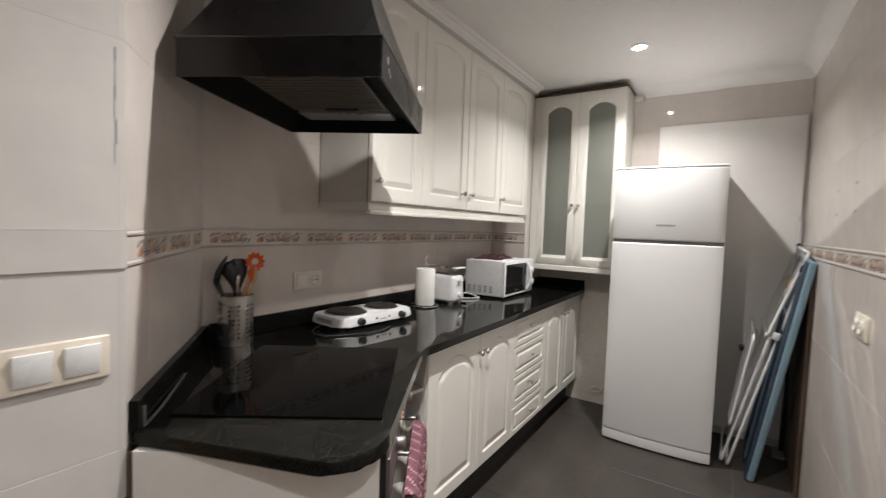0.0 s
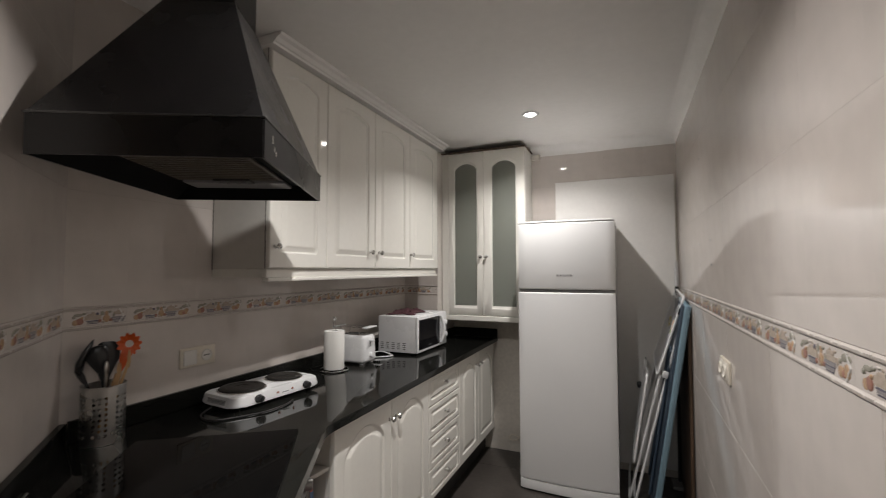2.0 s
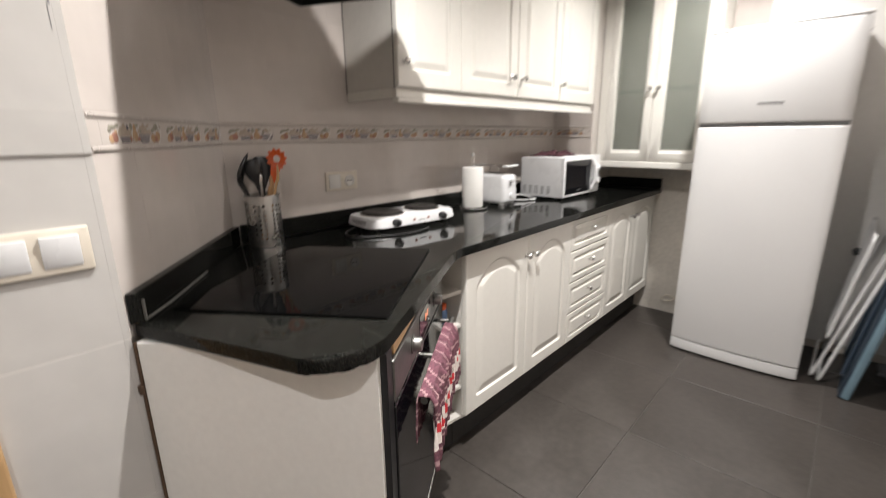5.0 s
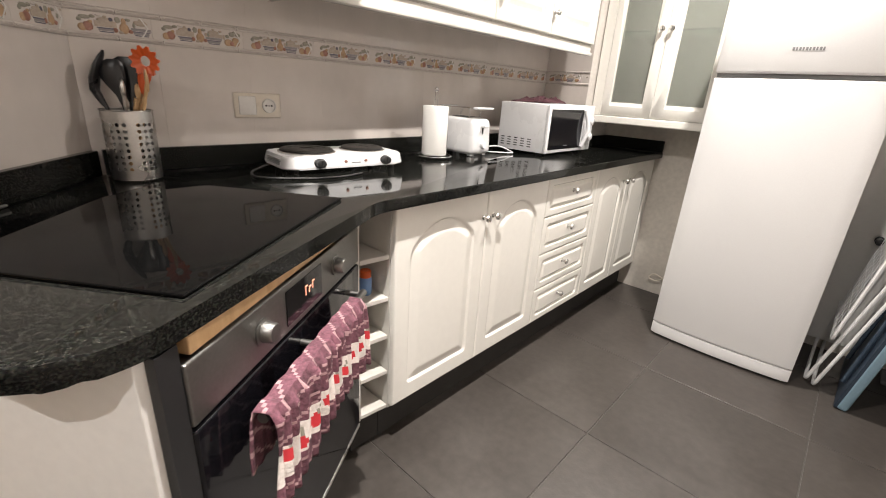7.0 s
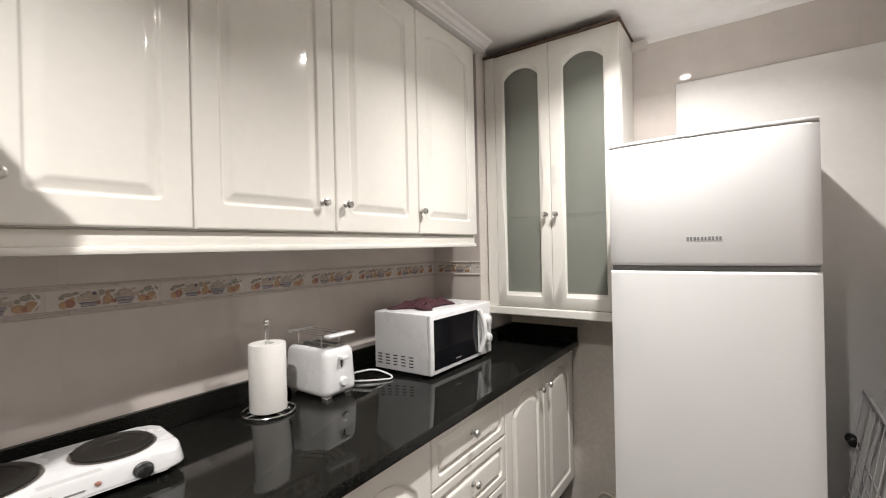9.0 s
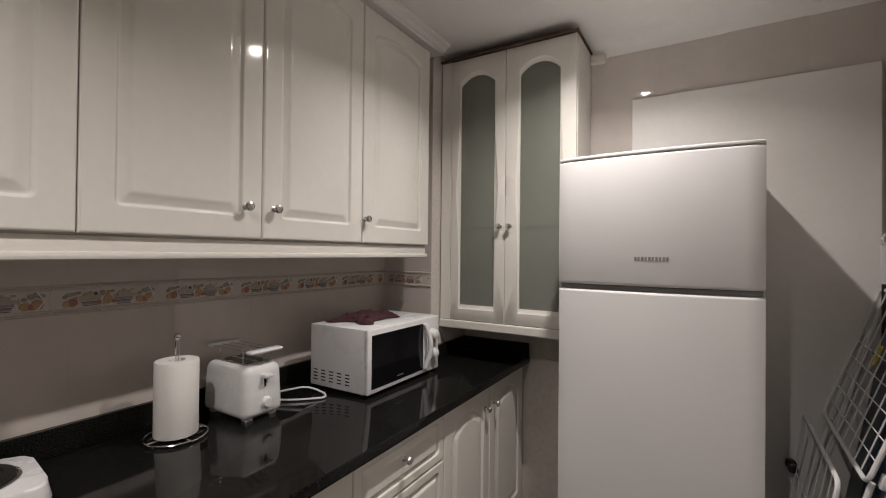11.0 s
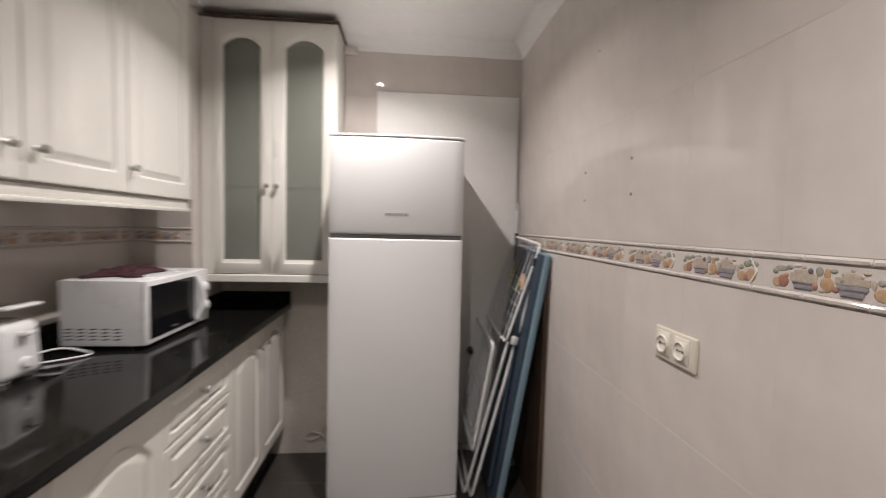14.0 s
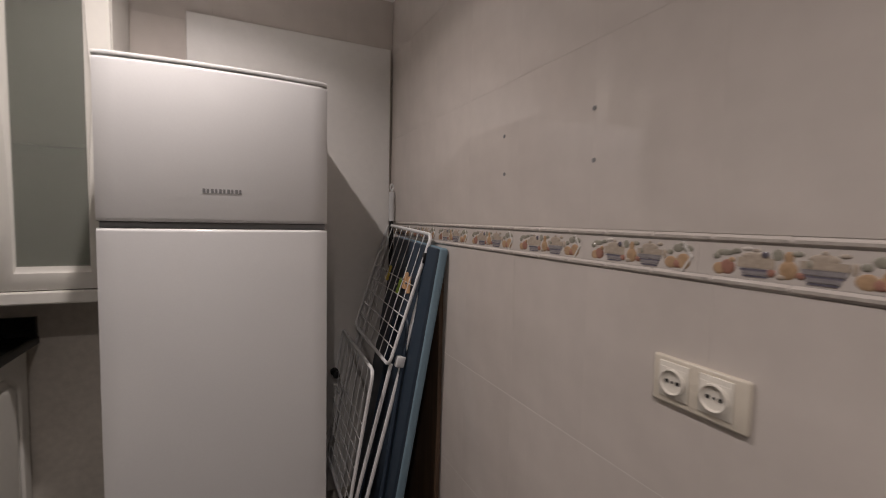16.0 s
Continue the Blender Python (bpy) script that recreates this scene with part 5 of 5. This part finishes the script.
for cx in (0.048, 0.120):
    bm = boxed(cx - 0.028, cx + 0.028, -0.014, -0.008, 0.012, 0.072, 0.003)
    for v in bm.verts:
        if v.co.y < -0.01:
            v.co.y -= 0.004 * (v.co.z - 0.042) / 0.03
    part("rocker", bm, M_WHITEP, p, "", True)
# wall plugs left in the east wall
for y, z in ((2.436, 1.537), (2.431, 1.436), (2.108, 1.540), (2.104, 1.436), (2.355, 1.94)):
    bm = bmesh.new()
    lathe(bm, [(0.005, -0.001), (0.005, 0.0012), (0.003, 0.0016), (0.001, 0.0005)], 10, pose(XR, y, z, 0, -90))
    tagged(part("wall_plug", bm, M_GREYP), "grey plastic plug stuck in a drilled tile hole", "wall plug", "wall plugs")

# ---------------------------------------------------------------- tiles, last
TW, CH, DEEP = 0.262, 0.0003, 0.008
ZROWS = [(0.0, 0.0965), (0.0973, 0.4715), (0.4726, 0.8461), (0.8477, 1.2215), (1.2985, 1.6742), (1.6744, 2.0500), (2.0502, 2.42)]
cache = {}


def tile_mesh(w, h, material):
    key = (round(w, 4), round(h, 4), material.name)
    if key in cache:
        return cache[key]
    me = bpy.data.meshes.new("tile")
    c = CH
    vs = [(0, -DEEP, 0), (w, -DEEP, 0), (w, -DEEP, h), (0, -DEEP, h), (0, -c, 0), (w, -c, 0), (w, -c, h), (0, -c, h), (c * 0.2, 0, 1.6 * c), (w - c * 0.2, 0, 1.6 * c), (w - c * 0.2, 0, h - 1.6 * c), (c * 0.2, 0, h - 1.6 * c)]
    fs = [(8, 11, 10, 9)]
    for k in range(4):
        j = (k + 1) % 4
        fs += [(k, 4 + k, 4 + j, j), (4 + k, 8 + k, 8 + j, 4 + j)]
    me.from_pydata(vs, [], fs)
    me.materials.append(material)
    cache[key] = me
    return me


def wall_frame(o, n):
    d = n.cross(Vector((0, 0, 1)))
    return Matrix(((d.x, n.x, 0, o.x), (d.y, n.y, 0, o.y), (d.z, n.z, 1, 0), (0, 0, 0, 1)))


rng = random.Random(4)


def place(name, me, parent, m):
    ob = new(name, me)
    ob.parent = parent
    ob.matrix_world = m
    return ob


def border_mesh(w):
    key = ("border", round(w, 3))
    if key in cache:
        return cache[key]
    bm = bmesh.new()
    g_ = 0.0002
    box(bm, g_, w - g_, -DEEP, 0.0, 0.0, 0.0490)

    def relief(x, z, sx, sz, mi, h=0.0016):
        sx, sz, x = sx * 0.98, sz * 1.0, w - x - 0.012
        if x - sx < 0.002 or x + sx > w - 0.002:
            return
        have = set(bm.faces)
        blob(bm, (x, 0.0, z), sx, h, sz, 10)
        for q in bm.faces:
            if q not in have:
                q.material_index = mi
                q.smooth = True

    def slab(x, z0, z1, half, mi):
        x = w - x - 0.012
        if x - half < 0.002 or x + half > w - 0.002:
            return
        have = set(bm.faces)
        box(bm, x - half, x + half, -0.001, 0.0011, z0, z1)
        for q in bm.faces:
            if q not in have:
                q.material_index = mi

    relief(0.034, 0.015, 0.012, 0.011, 2)                # apple with its leaf
    relief(0.022, 0.012, 0.010, 0.009, 1, 0.0012)
    relief(0.030, 0.036, 0.014, 0.005, 3, 0.0010)
    for z0, z1, half, mi in ((0.004, 0.0065, 0.016, 5), (0.0075, 0.0125, 0.017, 6), (0.0125, 0.0155, 0.020, 5), (0.017, 0.031, 0.024, 4)):
        slab(0.072, z0, z1, half, mi)                    # striped pots
    relief(0.072, 0.033, 0.020, 0.006, 4, 0.0010)
    relief(0.072, 0.041, 0.005, 0.003, 4, 0.0010)
    relief(0.112, 0.018, 0.012, 0.013, 1, 0.0015)         # pear
    relief(0.112, 0.034, 0.006, 0.009, 1, 0.0012)
    relief(0.099, 0.037, 0.007, 0.008, 3, 0.0009)
    for z0, z1, half, mi in ((0.003, 0.0055, 0.016, 5), (0.0065, 0.012, 0.018, 6), (0.012, 0.0145, 0.021, 5), (0.0155, 0.022, 0.023, 6), (0.0225, 0.032, 0.025, 4)):
        slab(0.150, z0, z1, half, mi)
    relief(0.150, 0.035, 0.018, 0.007, 4, 0.0010)
    relief(0.150, 0.043, 0.004, 0.003, 4, 0.0010)
    relief(0.180, 0.026, 0.004, 0.008, 4, 0.0010)
    relief(0.192, 0.013, 0.013, 0.010, 1, 0.0012)         # orange with leaves
    relief(0.214, 0.016, 0.013, 0.013, 1, 0.0018)
    relief(0.204, 0.037, 0.010, 0.007, 3, 0.0011)
    relief(0.222, 0.037, 0.009, 0.006, 3, 0.0011)
    for x, z, sx, sz, mi in ((0.046, 0.039, 0.007, 0.004, 3), (0.018, 0.030, 0.006, 0.005, 3), (0.040, 0.026, 0.005, 0.004, 1), (0.060, 0.043, 0.008, 0.003, 0),
                             (0.092, 0.012, 0.006, 0.006, 2), (0.122, 0.040, 0.007, 0.004, 3), (0.126, 0.012, 0.006, 0.005, 2), (0.104, 0.008, 0.006, 0.004, 4), (0.135, 0.028, 0.004, 0.006, 3),
                             (0.170, 0.041, 0.006, 0.003, 4), (0.203, 0.011, 0.008, 0.007, 2), (0.190, 0.030, 0.006, 0.005, 3), (0.212, 0.044, 0.006, 0.003, 3), (0.084, 0.036, 0.005, 0.005, 5)):
        relief(x, z, sx, sz, mi, 0.0021)
    if w > 0.05:
        for z0, z1 in ((0.0, 0.0245), (0.049, 0.0245)):      # raised arrow between the pictures
            q = [bm.verts.new((x, y, z)) for y in (-0.001, 0.0018) for x, z in ((0.024, z0), (0.0275, z0), (0.0115, z1), (0.008, z1))]
            for f in ((0, 1, 2, 3), (4, 5, 6, 7), (0, 1, 5, 4), (1, 2, 6, 5), (2, 3, 7, 6), (3, 0, 4, 7)):
                bm.faces.new([q[i] for i in f]).material_index = 7
        bmesh.ops.recalc_face_normals(bm, faces=bm.faces)
    me = bpy.data.meshes.new("border_tile")
    bm.to_mesh(me)
    bm.free()
    for x in (M_TILE, M_PEAR, M_APPLE, M_LEAF, M_BASKET, M_BLUEG, M_BLUEP, M_GLAZE):
        me.materials.append(x)
    cache[key] = me
    return me


def listel_mesh(w):
    key = ("listel", round(w, 3))
    if key in cache:
        return cache[key]
    bm = bmesh.new()
    n = 6
    prof = [(-DEEP, 0.0)] + [(0.0005 + 0.0035 * math.sin(math.pi * k / n), 0.0128 * k / n) for k in range(n + 1)] + [(-DEEP, 0.0128)]
    rings = [[bm.verts.new((x, y, z)) for y, z in prof] for x in (0.0006, w - 0.0006)]
    for i in range(len(prof) - 1):
        bm.faces.new((rings[0][i], rings[0][i + 1], rings[1][i + 1], rings[1][i]))
    for r_ in rings:
        bm.faces.new(r_)
    for f_ in box(bm, 0.004, w - 0.004, 0.002, 0.0044, 0.0042, 0.0086) and list(bm.faces)[-6:]:
        f_.material_index = 1
    bmesh.ops.recalc_face_normals(bm, faces=bm.faces)
    me = bpy.data.meshes.new("listel")
    bm.to_mesh(me)
    bm.free()
    me.materials.append(M_TILE)
    me.materials.append(M_TAUPE)
    cache[key] = me
    return me


def tile_wall(parent, o, n, length, first, z_from=0.0, border=True, bfirst=0.1, skip=None, glaze=M_TILE, proud=0.0):
    """Tiles along a wall from o, with the first upright joint at `first`, and the fruit border between its rows."""
    F = wall_frame(Vector((o[0], o[1], 0)), n)
    gap = 0.00004
    cuts = [0.0] + [first + TW * k for k in range(-1, 40) if 0.004 < first + TW * k < length - 0.004] + [length]
    for z0, z1 in ZROWS + ([] if border else [(1.2221, 1.2979)]):
        if z1 <= z_from + 0.01:
            continue
        for a, c in zip(cuts, cuts[1:]):
            w = c - a - gap
            if w < 0.006 or (skip and skip(a, c, z0, z1)):
                continue
            zz = max(z0, z_from)
            tilt = pose(0, 0, 0, rng.uniform(-0.05, 0.05), 0, rng.uniform(-0.015, 0.015)) if w > 0.1 else Matrix()
            place("tile", tile_mesh(w, z1 - zz, glaze), parent, F @ Matrix.Translation((a + gap / 2, proud if (z0, z1) == (1.2221, 1.2979) else 0.0, zz)) @ tilt)
    # strips of grout, their light-catching edge put in as paler colour
    bm = bmesh.new()
    for z in (0.4720, 0.8469):
        if z > z_from + 0.1:
            box(bm, 0.001, length - 0.001, -DEEP, -0.0005, z - 0.0012, z + 0.0012)
    if len(bm.verts):
        part("joint", bm, M_JOINT, parent, "grouted joint, coloured paler for the light on its edge").matrix_world = F
    else:
        bm.free()
    if border:
        bw = 0.25
        cuts = [0.0] + [bfirst + bw * k for k in range(-1, 40) if 0.012 < bfirst + bw * k < length - 0.012] + [length]
        for a, c in zip(cuts, cuts[1:]):
            place("border_tile", border_mesh(c - a), parent, F @ Matrix.Translation((a, 0.0006, 1.2355)))
        half = [0.0] + sorted([q for k in range(-2, 80) for q in [bfirst + 0.104 * k] if 0.01 < q < length - 0.01]) + [length]
        for a, c in zip(half, half[1:]):
            for z in (1.2222, 1.2850):
                place("listel", listel_mesh(c - a), parent, F @ Matrix.Translation((a, 0.0, z)))


hid_west = lambda a, c, z0, z1: z1 < 0.87
tile_wall(walls["wall_west"], (XL, 3.06), Vector((1, 0, 0)), 3.06 - COR_IN.y, (3.06 - 1.766) - 4 * TW, 0.0, True, (3.06 - 2.228) - 3 * 0.25, hid_west)
tile_wall(walls["wall_slant"], COR_IN, nrm, L, 0.30, 0.0, True, 0.17, lambda a, c, z0, z1: z1 < 0.87)
tile_wall(walls["wall_entry"], (XS, COR_OUT.y), Vector((1, 0, 0)), COR_OUT.y - 0.128, 0.012 + TW, 0.0, False, 0.1, None, M_TILEW, 0.004)
tile_wall(walls["wall_east"], (XR, -0.30), Vector((-1, 0, 0)), YB + 0.30, 0.05, 0.0, True, 2.373 + 0.30 - 10 * 0.25, None)
tile_wall(walls["column"], (-1.318, 3.06), Vector((0, -1, 0)), 0.282, 0.045, 0.95, True, 0.045)
tile_wall(walls["wall_north"], (XR - 0.001, YB), Vector((0, -1, 0)), 1.0, 0.21, 1.31, False, 0.1, lambda a, c, z0, z1: a < 0.70 and z1 < 2.06)

# crumbled joint at the outer corner of the entry wall
bm = bmesh.new()
z = 1.43
while z < 1.655:
    dz = rng.uniform(0.02, 0.05)
    y = COR_OUT.y - 0.018 + rng.uniform(-0.001, 0.001)
    box(bm, XS - 0.002, XS + 0.0008, y, y + rng.uniform(0.001, 0.0032), z, z + dz)
    z += dz
structure(part("trim", bm, M_GREYP), "dark crumbling joint near the tile corner", "joint")

# floor tiles, 60 cm
fc = {}
FT = 0.60


def floor_tile(w, d):
    key = (round(w, 3), round(d, 3))
    if key not in fc:
        me = bpy.data.meshes.new("floor_tile")
        c = 0.0012
        vs = [(0, 0, -0.008), (w, 0, -0.008), (w, d, -0.008), (0, d, -0.008), (0, 0, -c), (w, 0, -c), (w, d, -c), (0, d, -c), (c, c, 0), (w - c, c, 0), (w - c, d - c, 0), (c, d - c, 0)]
        fs = [(8, 9, 10, 11)]
        for k in range(4):
            j = (k + 1) % 4
            fs += [(k, j, 4 + j, 4 + k), (4 + k, 4 + j, 8 + j, 8 + k)]
        me.from_pydata(vs, [], fs)
        me.materials.append(M_FLOOR)
        fc[key] = me
    return fc[key]


xs = [XL] + [x for x in (0.067 + FT * k for k in range(-3, 1)) if XL < x < XR] + [XR]
ys = [YS] + [y for y in (1.90 + FT * k for k in range(-7, 4)) if YS + 0.02 < y < YB] + [YB]
for x0, x1 in zip(xs, xs[1:]):
    for y0, y1 in zip(ys, ys[1:]):
        place("floor_tile", floor_tile(x1 - x0 - 0.003, y1 - y0 - 0.003), floor, Matrix.Translation((x0 + 0.0015, y0 + 0.0015, 0.0)))
